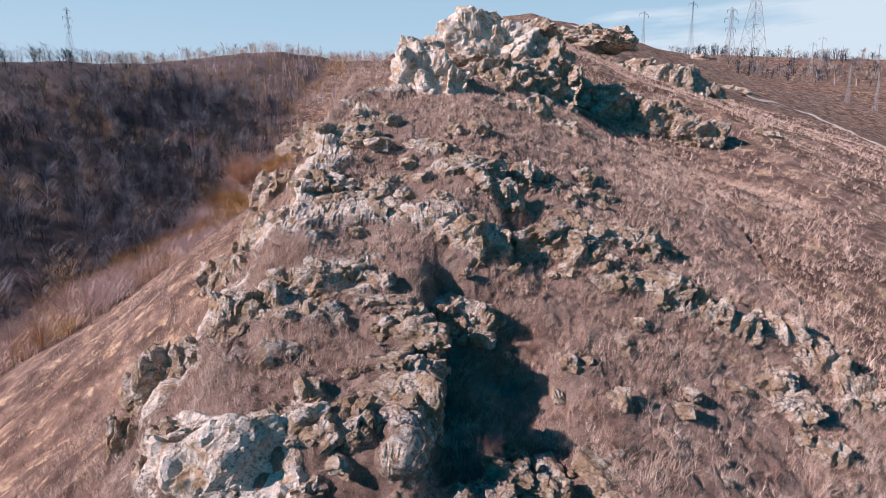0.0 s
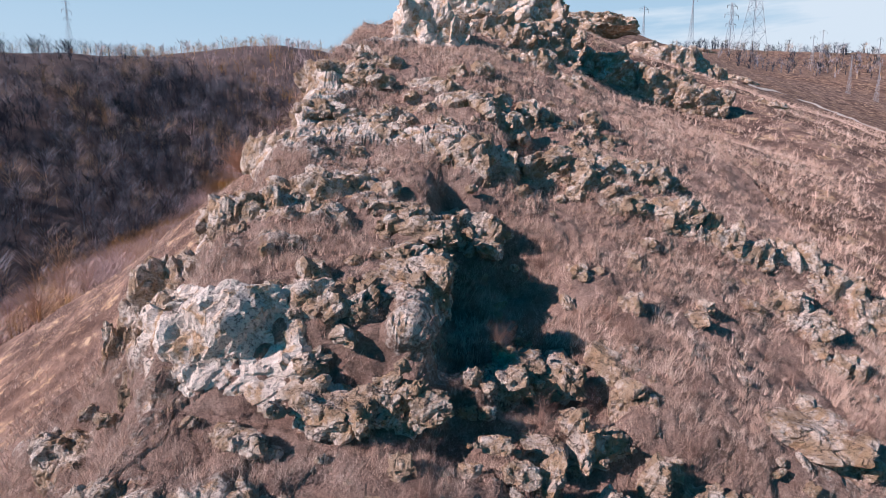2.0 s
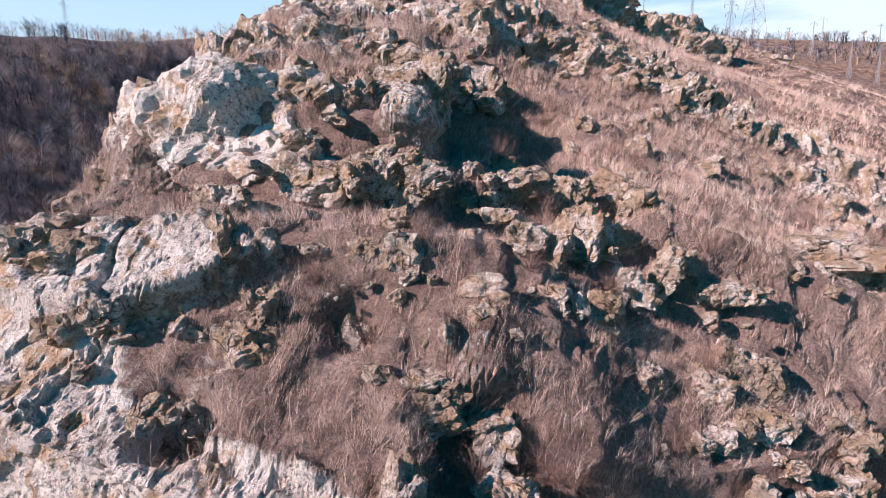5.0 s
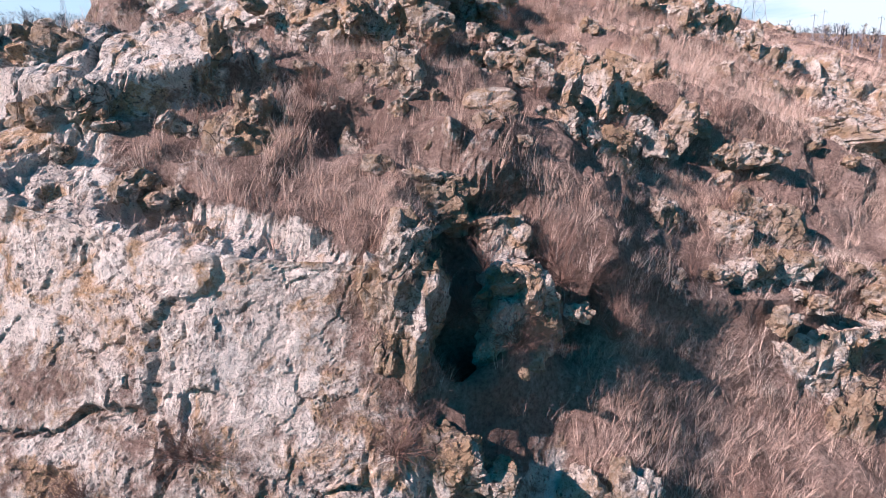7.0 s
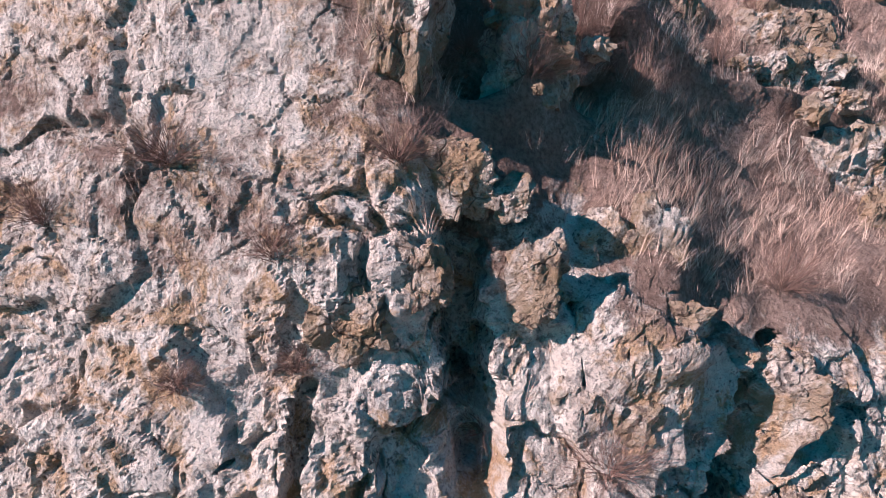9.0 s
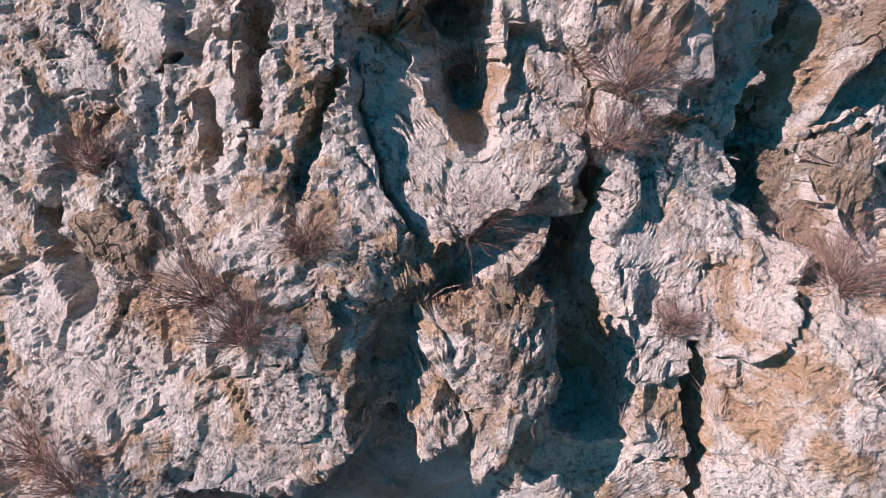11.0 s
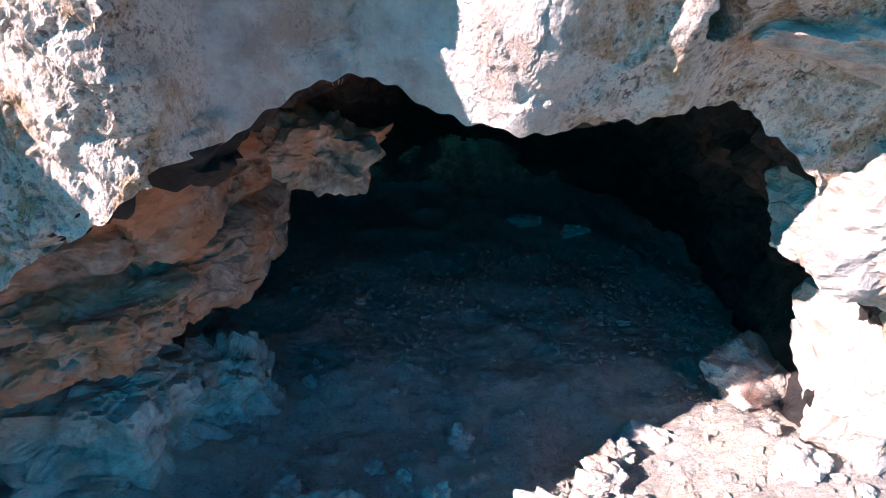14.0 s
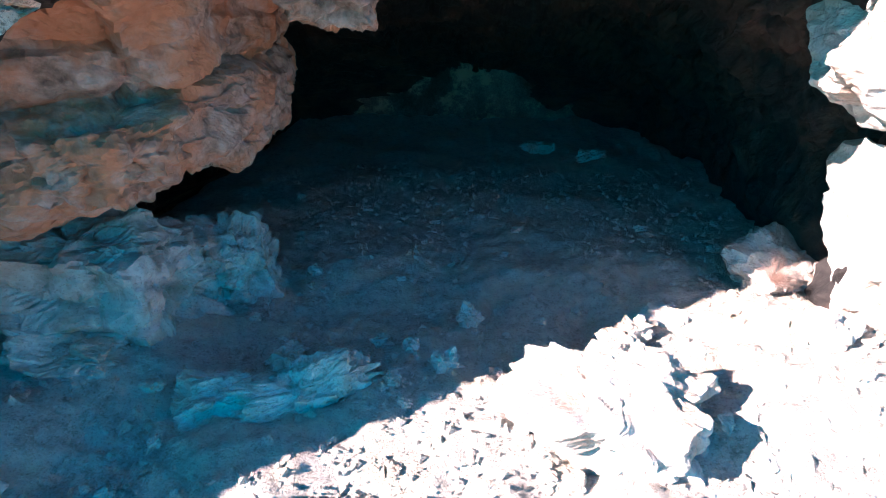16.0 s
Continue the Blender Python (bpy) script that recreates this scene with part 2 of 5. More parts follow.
def build_rocky(t, b):
    at = t.nodes.new("ShaderNodeAttribute")
    at.attribute_name = "rock"
    rc, rh = limestone(t)
    gc, gh = thatch(t)
    still = t.nodes.new("ShaderNodeAttribute")
    still.attribute_name = "sheltered"
    plainer = ramp(t, noise_tex(t, 2.6, 6, 0.6), [(0.34, (0.44, 0.37, 0.335)), (0.48, (0.66, 0.615, 0.58)), (0.62, (0.79, 0.75, 0.71))])
    plainer = mix(t, ramp(t, noise_tex(t, 0.9, 5, 0.6, distortion=0.5), [(0.48, 0.0), (0.58, 0.65)]), plainer, (0.50, 0.335, 0.25))
    rc = mix(t, maths(t, "MULTIPLY", still.outputs["Fac"], 0.85), rc, plainer)
    m = maths(t, "ADD", at.outputs["Fac"], maths(t, "MULTIPLY", maths(t, "SUBTRACT", noise_tex(t, 7.0, 6, 0.7), 0.5), 0.9))
    m = ramp(t, m, [(0.40, 0.0), (0.56, 1.0)])
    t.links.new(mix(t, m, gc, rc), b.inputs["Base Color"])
    b.inputs["Roughness"].default_value = 0.92
    b.inputs["Specular IOR Level"].default_value = 0.15
    bump(t, b, mix(t, m, gh, rh), 1.0, 0.10)


def build_rock(t, b):
    c, h = limestone(t)
    t.links.new(c, b.inputs["Base Color"])
    b.inputs["Roughness"].default_value = 0.9
    b.inputs["Specular IOR Level"].default_value = 0.15
    bump(t, b, h, 0.9, 0.08)


def build_weathered(t, b):
    c, h = limestone(t)
    grey = ramp(t, noise_tex(t, 1.6, 7, 0.7, distortion=0.4), [(0.42, 0.0), (0.56, 0.85)])
    c = mix(t, grey, c, mix(t, noise_tex(t, 6.0, 5, 0.7), (0.20, 0.145, 0.11), (0.54, 0.38, 0.22)))
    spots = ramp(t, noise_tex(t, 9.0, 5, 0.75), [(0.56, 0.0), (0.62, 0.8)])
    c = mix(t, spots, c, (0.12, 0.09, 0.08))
    bend = t.nodes.new("ShaderNodeVectorMath")
    bend.operation = "MULTIPLY_ADD"
    warp = t.nodes.new("ShaderNodeTexNoise")
    warp.inputs["Scale"].default_value = 2.5
    t.links.new(coords(t), warp.inputs["Vector"])
    t.links.new(warp.outputs["Color"], bend.inputs[0])
    bend.inputs[1].default_value = (0.7, 0.7, 0.7)
    t.links.new(coords(t), bend.inputs[2])
    v = t.nodes.new("ShaderNodeTexVoronoi")
    v.feature = "DISTANCE_TO_EDGE"
    v.inputs["Scale"].default_value = 2.6
    t.links.new(bend.outputs[0], v.inputs["Vector"])
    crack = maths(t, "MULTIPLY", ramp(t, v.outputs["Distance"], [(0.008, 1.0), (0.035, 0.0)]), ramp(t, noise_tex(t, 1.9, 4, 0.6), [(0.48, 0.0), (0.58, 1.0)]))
    # cracks: sunk below in the relief, their shade put in as near-black
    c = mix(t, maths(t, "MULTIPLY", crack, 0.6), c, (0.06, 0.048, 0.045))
    h = maths(t, "SUBTRACT", h, maths(t, "MULTIPLY", crack, 0.5))
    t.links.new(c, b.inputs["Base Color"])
    b.inputs["Roughness"].default_value = 0.92
    b.inputs["Specular IOR Level"].default_value = 0.15
    bump(t, b, h, 1.0, 0.12)


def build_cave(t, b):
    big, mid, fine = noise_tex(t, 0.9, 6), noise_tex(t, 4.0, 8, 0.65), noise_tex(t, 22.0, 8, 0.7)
    # the cave's darkness is put into the colour: near-black, with dull brown patches
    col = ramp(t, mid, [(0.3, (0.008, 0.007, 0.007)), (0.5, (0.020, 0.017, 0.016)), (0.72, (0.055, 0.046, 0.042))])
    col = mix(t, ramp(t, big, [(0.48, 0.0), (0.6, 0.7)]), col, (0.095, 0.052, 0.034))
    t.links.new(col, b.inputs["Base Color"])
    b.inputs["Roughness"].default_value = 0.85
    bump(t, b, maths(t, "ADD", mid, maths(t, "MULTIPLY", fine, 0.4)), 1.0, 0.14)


def build_dust(t, b):
    mid, fine = noise_tex(t, 5.0, 8, 0.7), noise_tex(t, 40.0, 6, 0.7)
    col = ramp(t, mid, [(0.3, (0.30, 0.275, 0.25)), (0.5, (0.52, 0.485, 0.44)), (0.7, (0.64, 0.60, 0.55))])
    col = mix(t, ramp(t, noise_tex(t, 13.0, 5, 0.75), [(0.36, 0.6), (0.46, 0.0)]), col, (0.20, 0.175, 0.15))
    col = mix(t, ramp(t, noise_tex(t, 1.6, 5, 0.6), [(0.48, 0.0), (0.62, 0.55)]), col, (0.62, 0.54, 0.42))
    col = mix(t, ramp(t, noise_tex(t, 19.0, 4, 0.7), [(0.60, 0.0), (0.66, 0.7)]), col, (0.66, 0.63, 0.60))
    col = mix(t, ramp(t, fine, [(0.33, 0.6), (0.45, 0.0)]), col, (0.2, 0.17, 0.15))
    t.links.new(col, b.inputs["Base Color"])
    b.inputs["Roughness"].default_value = 0.95
    bump(t, b, maths(t, "ADD", mid, maths(t, "MULTIPLY", fine, 0.5)), 1.0, 0.09)


def build_land(t, b):
    gc, gh = thatch(t)
    far = noise_tex(t, 0.06, 6, 0.6)
    col = mix(t, ramp(t, far, [(0.4, 0.0), (0.65, 0.6)]), gc, (0.30, 0.19, 0.13))
    sep = t.nodes.new("ShaderNodeSeparateXYZ")
    t.links.new(coords(t), sep.inputs[0])
    inside = maths(t, "ADD", maths(t, "MULTIPLY", maths(t, "ADD", sep.outputs["X"], 43.0), -0.12), maths(t, "MULTIPLY", noise_tex(t, 0.2, 3), 0.6))
    stones = ramp(t, noise_tex(t, 0.9, 6, 0.75), [(0.55, 0.0), (0.62, 0.8)])
    col = mix(t, 1.0, col, mix(t, ramp(t, noise_tex(t, 0.45, 6, 0.75), [(0.4, 0.0), (0.6, 1.0)]), (0.34, 0.32, 0.33), (0.92, 0.90, 0.88)), "MULTIPLY")
    col = mix(t, stones, col, mix(t, noise_tex(t, 2.0, 3), (0.50, 0.32, 0.14), (0.60, 0.48, 0.35)))
    # ground before the cliff, out of view: darkened to cut light bounced onto it
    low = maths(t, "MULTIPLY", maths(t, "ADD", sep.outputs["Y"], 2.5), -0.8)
    mottle = noise_tex(t, 0.5, 5, 0.7)
    col = mix(t, ramp(t, low, [(0.2, 0.0), (0.6, 0.75)]), col, mix(t, mottle, (0.035, 0.030, 0.028), (0.14, 0.10, 0.08)))
    # woodland floor: shade between the trees put into its dark colour
    col = mix(t, ramp(t, inside, [(0.2, 0.0), (0.6, 1.0)]), col, mix(t, mottle, (0.035, 0.033, 0.038), (0.22, 0.165, 0.15)))
    t.links.new(col, b.inputs["Base Color"])
    b.inputs["Roughness"].default_value = 0.95
    b.inputs["Specular IOR Level"].default_value = 0.1
    bump(t, b, gh, 0.6, 0.08)


def plain(col, rough=0.9, vary=0.35):
    def build(t, b):
        rnd = t.nodes.new("ShaderNodeNewGeometry").outputs["Random Per Island"]
        n = noise_tex(t, 3.0, 4)
        v = maths(t, "ADD", maths(t, "MULTIPLY", rnd, vary), maths(t, "MULTIPLY", n, vary * 0.6))
        dark, pale = tuple(c * (1 - vary) for c in col), tuple(min(1, c * (1 + vary)) for c in col)
        t.links.new(mix(t, v, dark, pale), b.inputs["Base Color"])
        b.inputs["Roughness"].default_value = rough
        b.inputs["Specular IOR Level"].default_value = 0.1
    return build


def grass_colour(t, b):
    rnd = t.nodes.new("ShaderNodeNewGeometry").outputs["Random Per Island"]
    a, f = noise_tex(t, 0.7, 4, 0.6), noise_tex(t, 4.0, 3)
    col = ramp(t, a, [(0.35, (0.56, 0.42, 0.34)), (0.5, (0.74, 0.565, 0.455)), (0.65, (0.86, 0.72, 0.61))])
    col = mix(t, ramp(t, f, [(0.5, 0.0), (0.7, 0.5)]), col, (0.42, 0.22, 0.125))
    col = mix(t, maths(t, "MULTIPLY", rnd, 0.5), col, (0.26, 0.175, 0.14))
    t.links.new(col, b.inputs["Base Color"])
    b.inputs["Roughness"].default_value = 0.85
    b.inputs["Specular IOR Level"].default_value = 0.15


M_ROCKY = material("rocky_slope", build_rocky)
M_ROCK = material("limestone", build_rock)
M_WEATHERED = material("weathered_limestone", build_weathered)
M_CAVE = material("shade_black_cave_rock", build_cave)
def build_brown(t, b):
    big, mid, fine = noise_tex(t, 1.4, 6), noise_tex(t, 5.0, 8, 0.65), noise_tex(t, 26.0, 8, 0.7)
    col = ramp(t, mid, [(0.3, (0.12, 0.08, 0.06)), (0.5, (0.36, 0.25, 0.195)), (0.72, (0.52, 0.42, 0.36))])
    col = mix(t, ramp(t, big, [(0.45, 0.0), (0.58, 0.75)]), col, (0.46, 0.19, 0.085))
    t.links.new(col, b.inputs["Base Color"])
    b.inputs["Roughness"].default_value = 0.85
    bump(t, b, maths(t, "ADD", mid, maths(t, "MULTIPLY", fine, 0.5)), 1.0, 0.06)


M_BROWN = material("stained_rock", build_brown)
def build_dusty(t, b):
    big, mid, fine = noise_tex(t, 1.2, 5), noise_tex(t, 4.5, 8, 0.65), noise_tex(t, 30.0, 6, 0.7)
    col = ramp(t, mid, [(0.3, (0.33, 0.29, 0.26)), (0.5, (0.55, 0.51, 0.465)), (0.7, (0.68, 0.63, 0.58))])
    col = mix(t, ramp(t, big, [(0.5, 0.0), (0.62, 0.6)]), col, (0.44, 0.32, 0.24))
    col = mix(t, ramp(t, fine, [(0.34, 0.5), (0.45, 0.0)]), col, (0.17, 0.145, 0.13))
    t.links.new(col, b.inputs["Base Color"])
    b.inputs["Roughness"].default_value = 0.93
    b.inputs["Specular IOR Level"].default_value = 0.15
    bump(t, b, maths(t, "ADD", mid, maths(t, "MULTIPLY", fine, 0.5)), 1.0, 0.07)


M_DUSTY = material("dusty_rock", build_dusty)
M_DUST = material("pale_dust", build_dust)
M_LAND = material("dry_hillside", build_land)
M_GRASS = material("dead_grass", grass_colour)
M_TWIG = material("bare_twigs", plain((0.27, 0.175, 0.14), 0.9, 0.5))
M_BARK = material("grey_bark", plain((0.20, 0.16, 0.145), 0.9, 0.4))
M_STEEL = material("galvanised_steel", plain((0.42, 0.42, 0.44), 0.6, 0.15))


# ---- meshes ----
def mesh_from(name, verts, faces, mat, smooth_shade=True):
    """A mesh object from arrays; faces all of one size."""
    me = bpy.data.meshes.new(name)
    verts, faces = np.asarray(verts, np.float32), np.asarray(faces, np.int32)
    n, k = faces.shape
    me.vertices.add(len(verts))
    me.vertices.foreach_set("co", verts.ravel())
    me.loops.add(n * k)
    me.loops.foreach_set("vertex_index", faces.ravel())
    me.polygons.add(n)
    me.polygons.foreach_set("loop_start", np.arange(0, n * k, k, dtype=np.int32))
    me.polygons.foreach_set("use_smooth", np.full(n, smooth_shade))
    me.update(calc_edges=True)
    me.materials.append(mat)
    return new(name, me)


def grid_faces(rows, cols):
    a = np.arange(rows * cols).reshape(rows, cols)
    return np.stack([a[:-1, :-1], a[:-1, 1:], a[1:, 1:], a[1:, :-1]], -1).reshape(-1, 4)


def grid_normals(p):
    """Normals of a grid of points, rows x cols x 3."""
    n = np.cross(np.gradient(p, axis=1), np.gradient(p, axis=0))
    return n / (np.linalg.norm(n, axis=2, keepdims=True) + 1e-9)


def steps(*spans):
    """Coordinates that run through spans of (from, to, how many)."""
    return np.concatenate([np.linspace(a, b, n, endpoint=False) for a, b, n in spans] + [[spans[-1][1]]])


def put_rock(ob, values):
    at = ob.data.attributes.new("rock", "FLOAT", "POINT")
    at.data.foreach_set("value", np.asarray(values, np.float32))


def relief(p, rocky, turf=0.0):
    """How far rock stands out at places p; rocky 0..1 says how bare it is."""
    q = p @ np.array([[1.0, 0.1, 0.35], [0.0, 1.0, 0.0], [-0.25, 0.0, 0.9]])
    warp = np.stack([vnoise(p * 3.1, 5), vnoise(p * 3.1, 6), vnoise(p * 3.1, 7)], 1)
    rag = np.stack([vnoise(p * 13, 8), vnoise(p * 13, 9), vnoise(p * 13, 10)], 1)
    b1, j1 = blocks(q + 0.10 * warp + 0.03 * rag, 1.25, 11, 1.7, 70)
    b2, j2 = blocks(q + 0.06 * warp + 0.025 * rag, 0.46, 23, 1.6, 55)
    b3, j3 = blocks(q + 0.015 * rag, 0.17, 29, 1.5, 40)
    b4, j4 = blocks(q, 0.075, 33, 1.2, 30)
    soft = fbm(p * 0.8, 3, 31)
    where = smooth(-0.30, 0.30, vnoise(p * 0.9, 47) + 0.35 * vnoise(p * 3.0, 48))
    bent = p + 0.03 * rag + 0.05 * warp
    pitted = smooth(-0.25, 0.25, vnoise(p * 1.1, 57) + 0.4 * vnoise(p * 3.7, 58))
    d = 0.13 * b1 + (0.03 + 0.045 * where) * b2 + (0.016 + 0.026 * where) * b3 + (0.008 + 0.014 * where) * b4
    d = d - (0.003 + 0.013 * pitted) * (1 - smooth(0.15, 0.42, hollows(bent, 0.16, 59))) - (0.003 + 0.016 * pitted) * (1 - smooth(0.2, 0.45, hollows(bent, 0.10, 63)))
    d = d - 0.13 * (1 - smooth(0.0, 0.05, j1)) * smooth(-0.2, 0.3, vnoise(p * 1.3, 49)) - 0.035 * (1 - smooth(0.0, 0.06, j2)) * smooth(-0.3, 0.2, vnoise(p * 2.3, 50))
    tussock = 0.07 * vnoise(p * 2.1, 65) + 0.06 * vnoise(p * 4.6, 66)
    return rocky * d + 0.05 * soft + turf * tussock


# clefts in the cliff, each from (x, z) to (x, z), with width and depth
CLEFTS = [
    (-0.10, 11.2, -0.07, 9.95, 0.20, 0.75), (-0.07, 9.95, 0.0, 9.45, 0.12, 0.5), (0.0, 9.45, 0.08, 9.15, 0.06, 0.25), (0.75, 10.5, 0.78, 9.9, 0.07, 0.25), (-1.50, 9.35, -1.42, 8.8, 0.07, 0.18),
    (-2.55, 8.75, -2.30, 8.25, 0.10, 0.22), (-1.15, 10.1, -1.25, 9.1, 0.05, 0.25), (-1.7, 9.6, -2.4, 9.05, 0.05, 0.2), (-0.75, 9.5, -1.0, 8.9, 0.05, 0.2), (2.40, 10.1, 2.02, 9.2, 0.13, 0.5),
    (2.02, 9.2, 1.98, 8.8, 0.14, 0.5), (1.98, 8.8, 2.40, 8.2, 0.13, 0.5), (3.05, 9.6, 2.05, 9.2, 0.13, 0.5),
    (0.76, 8.85, 0.60, 8.25, 0.20, 0.7), (0.60, 8.25, 0.78, 7.5, 0.27, 0.7), (-0.44, 8.2, -0.5, 7.4, 0.20, 0.5), (-0.25, 8.3, 0.6, 8.75, 0.10, 0.35), (1.42, 7.9, 1.48, 6.5, 0.05, 0.6), (1.48, 6.5, 1.75, 5.5, 0.12, 0.7), (1.6, 6.02, 2.9, 5.95, 0.10, 0.5),
]
ROOF_X = [-2.05, -1.93, -1.75, -1.28, -0.98, -0.7, -0.18, 0.13, 0.3, 0.6, 0.85, 1.0, 1.4, 1.5]
ROOF_Z = [5.0, 7.05, 7.08, 7.1, 7.25, 7.3, 7.46, 7.6, 7.75, 7.8, 7.5, 7.2, 7.1, 6.0]


def cliff(x, z):
    """The face with its clefts and the alcove under a slanting roof."""
    y = face(x, z)
    at = np.stack([x, z, 0 * x], 1)
    ragged = 0.05 * vnoise(at * 4.0, 141) + 0.05 * vnoise(at * 9.0, 142) + 0.018 * vnoise(at * 21.0, 143)
    for x0, z0, x1, z1, w, d in CLEFTS:
        t = np.clip(((x - x0) * (x1 - x0) + (z - z0) * (z1 - z0)) / ((x1 - x0) ** 2 + (z1 - z0) ** 2), 0, 1)
        r = np.hypot(x - x0 - t * (x1 - x0), z - z0 - t * (z1 - z0)) + ragged * min(1.0, w / 0.16)
        y = y + d * (1 - smooth(0.35 * w, 1.1 * w, r))
    roof = np.interp(x, ROOF_X, ROOF_Z) + 0.08 * np.sin(x * 7) + 0.6 * ragged
    side = smooth(-2.04, -1.88, x) * (1 - smooth(1.38, 1.5, x))
    deep = np.interp(x, [-2.1, -1.2, -0.4, 0.2, 0.9, 1.4], [0.75, 0.82, 0.62, 0.40, 0.14, 0.05])
    hollow = deep * side * (1 - smooth(roof - 0.16, roof, z)) * smooth(2.6, 4.6, z)
    # a slanting rib of rock under the roof
    along = np.clip(((x + 2.1) * 2.5 + (z - 5.8) * 1.6) / (2.5 ** 2 + 1.6 ** 2), 0, 1)
    off = (z - 5.8 - 1.6 * along) - 0.64 * (x + 2.1 - 2.5 * along)
    rib = smooth(-0.42, -0.20, off) * (1 - smooth(0.05, 0.55, off)) * smooth(0.02, 0.25, along) * (1 - smooth(0.8, 1.0, along))
    return y + hollow * (1 - 0.30 * rib)


# the mouth of the cave, seen from the front
MOUTH_X = [-6.2, -5.6, -4.4, -3.3, -2.73, -2.35, -2.0, -1.65, -1.35, -1.05, -0.75, -0.46, -0.1, 0.3, 0.6, 1.1, 1.6, 2.3, 2.9, 3.5, 4.1, 4.6, 4.8]
MOUTH_Z = [-1.0, 1.6, 3.1, 3.95, 4.25, 4.5, 4.7, 4.85, 5.02, 5.15, 5.12, 4.98, 4.84, 4.80, 4.78, 4.77, 4.80, 4.82, 4.45, 3.8, 3.1, 2.0, -1.0]


def jag(x):
    """The broken edge of the lip."""
    return 0.03 * np.sin(13 * x) * np.sin(5 * x + 1) + 0.015 * np.sin(31 * x + 1)


def lip(x):
    return np.interp(x, MOUTH_X, MOUTH_Z, left=-9, right=-9) + jag(x)


# rock by rock: name, label, place, width, depth, height, turn, lean, seed
ROCKS = []


def rock(*row):
    ROCKS.append(row)


rock("limestone_outcrop", "fractured limestone block with yellow lichen on its top", -3.03, 22.59, 23.38, 1.18, 1.09, 0.94, -9, 10, 1)
rock("limestone_outcrop", "fractured limestone block with yellow lichen on its top", -4.28, 21.11, 22.72, 1.99, 1.89, 1.11, -24, -3, 2)
rock("pale_outcrop", "pale bare limestone outcrop standing out of the slope", -33.00, 122.96, 22.42, 9.09, 6.67, 7.79, -15, 5, 3)
rock("pale_outcrop", "pale bare limestone outcrop standing out of the slope", -9.52, 31.47, 19.99, 2.51, 2.17, 2.51, -1, 8, 4)
rock("limestone_outcrop", "weathered limestone outcrop with ochre lichen among dry grass", -5.40, 16.55, 19.78, 1.07, 0.98, 0.89, -25, 3, 5)
rock("limestone_outcrop", "grey pitted limestone boulder bedded in the grassy slope", -4.23, 17.82, 21.07, 1.14, 1.11, 0.76, -14, 2, 6)
rock("limestone_outcrop", "weathered limestone outcrop with ochre lichen among dry grass", -2.59, 16.89, 20.47, 1.80, 1.69, 1.08, 23, -6, 7)
rock("limestone_outcrop", "fractured limestone block with yellow lichen on its top", -1.63, 18.32, 20.86, 1.56, 1.30, 0.97, 14, -6, 8)
rock("limestone_outcrop", "weathered limestone outcrop with ochre lichen among dry grass", -1.64, 16.33, 20.10, 0.70, 0.53, 0.44, -25, -4, 9)
rock("limestone_outcrop", "weathered limestone outcrop with ochre lichen among dry grass", -0.52, 20.99, 22.18, 1.32, 1.04, 0.88, -15, -4, 10)
rock("limestone_outcrop", "fractured limestone block with yellow lichen on its top", 0.74, 19.29, 21.43, 1.84, 1.63, 1.02, 18, -5, 11)
rock("limestone_outcrop", "fractured limestone block with yellow lichen on its top", 1.69, 18.35, 20.66, 1.37, 1.36, 0.88, -13, 2, 12)
rock("limestone_outcrop", "grey pitted limestone boulder bedded in the grassy slope", 0.11, 15.56, 19.55, 1.85, 1.50, 1.01, -24, -5, 13)
rock("limestone_outcrop", "weathered limestone outcrop with ochre lichen among dry grass", 1.29, 15.57, 19.30, 1.01, 0.73, 1.01, -9, -1, 14)
rock("pale_outcrop", "pale bare limestone outcrop standing out of the slope", -9.35, 25.09, 17.61, 1.09, 0.98, 0.95, 13, 0, 15)
rock("limestone_outcrop", "weathered limestone outcrop with ochre lichen among dry grass", -9.46, 22.52, 16.52, 1.73, 1.40, 1.73, -6, -1, 16)
rock("limestone_outcrop", "grey pitted limestone boulder bedded in the grassy slope", -4.56, 12.02, 18.08, 1.20, 0.95, 1.20, 19, 5, 17)
rock("limestone_outcrop", "grey pitted limestone boulder bedded in the grassy slope", -3.56, 12.80, 18.57, 1.26, 0.95, 1.12, 20, -2, 18)
rock("limestone_outcrop", "weathered limestone outcrop with ochre lichen among dry grass", -2.34, 13.07, 18.65, 1.57, 1.27, 1.00, 22, 2, 19)
rock("limestone_outcrop", "weathered limestone outcrop with ochre lichen among dry grass", -2.88, 11.63, 18.06, 0.77, 0.72, 0.64, 10, 1, 20)
rock("limestone_outcrop", "grey pitted limestone boulder bedded in the grassy slope", -1.40, 12.36, 18.33, 0.82, 0.78, 0.34, 12, 4, 21)
rock("limestone_outcrop", "weathered limestone outcrop with ochre lichen among dry grass", -3.45, 10.54, 17.78, 0.47, 0.35, 0.29, 20, -4, 22)
rock("pale_outcrop", "pale bare limestone outcrop standing out of the slope", 3.84, 17.20, 19.15, 2.05, 1.59, 0.93, 23, 4, 23)
rock("pale_outcrop", "bleached white limestone block with a clean broken face", 5.80, 18.09, 18.96, 2.15, 1.73, 1.08, 7, 6, 24)
rock("pale_outcrop", "bleached white limestone block with a clean broken face", 7.17, 18.57, 18.75, 1.41, 1.18, 1.11, 24, 8, 25)
rock("pale_outcrop", "bleached white limestone block with a clean broken face", 4.90, 15.61, 18.08, 1.20, 0.85, 0.60, -7, -8, 26)
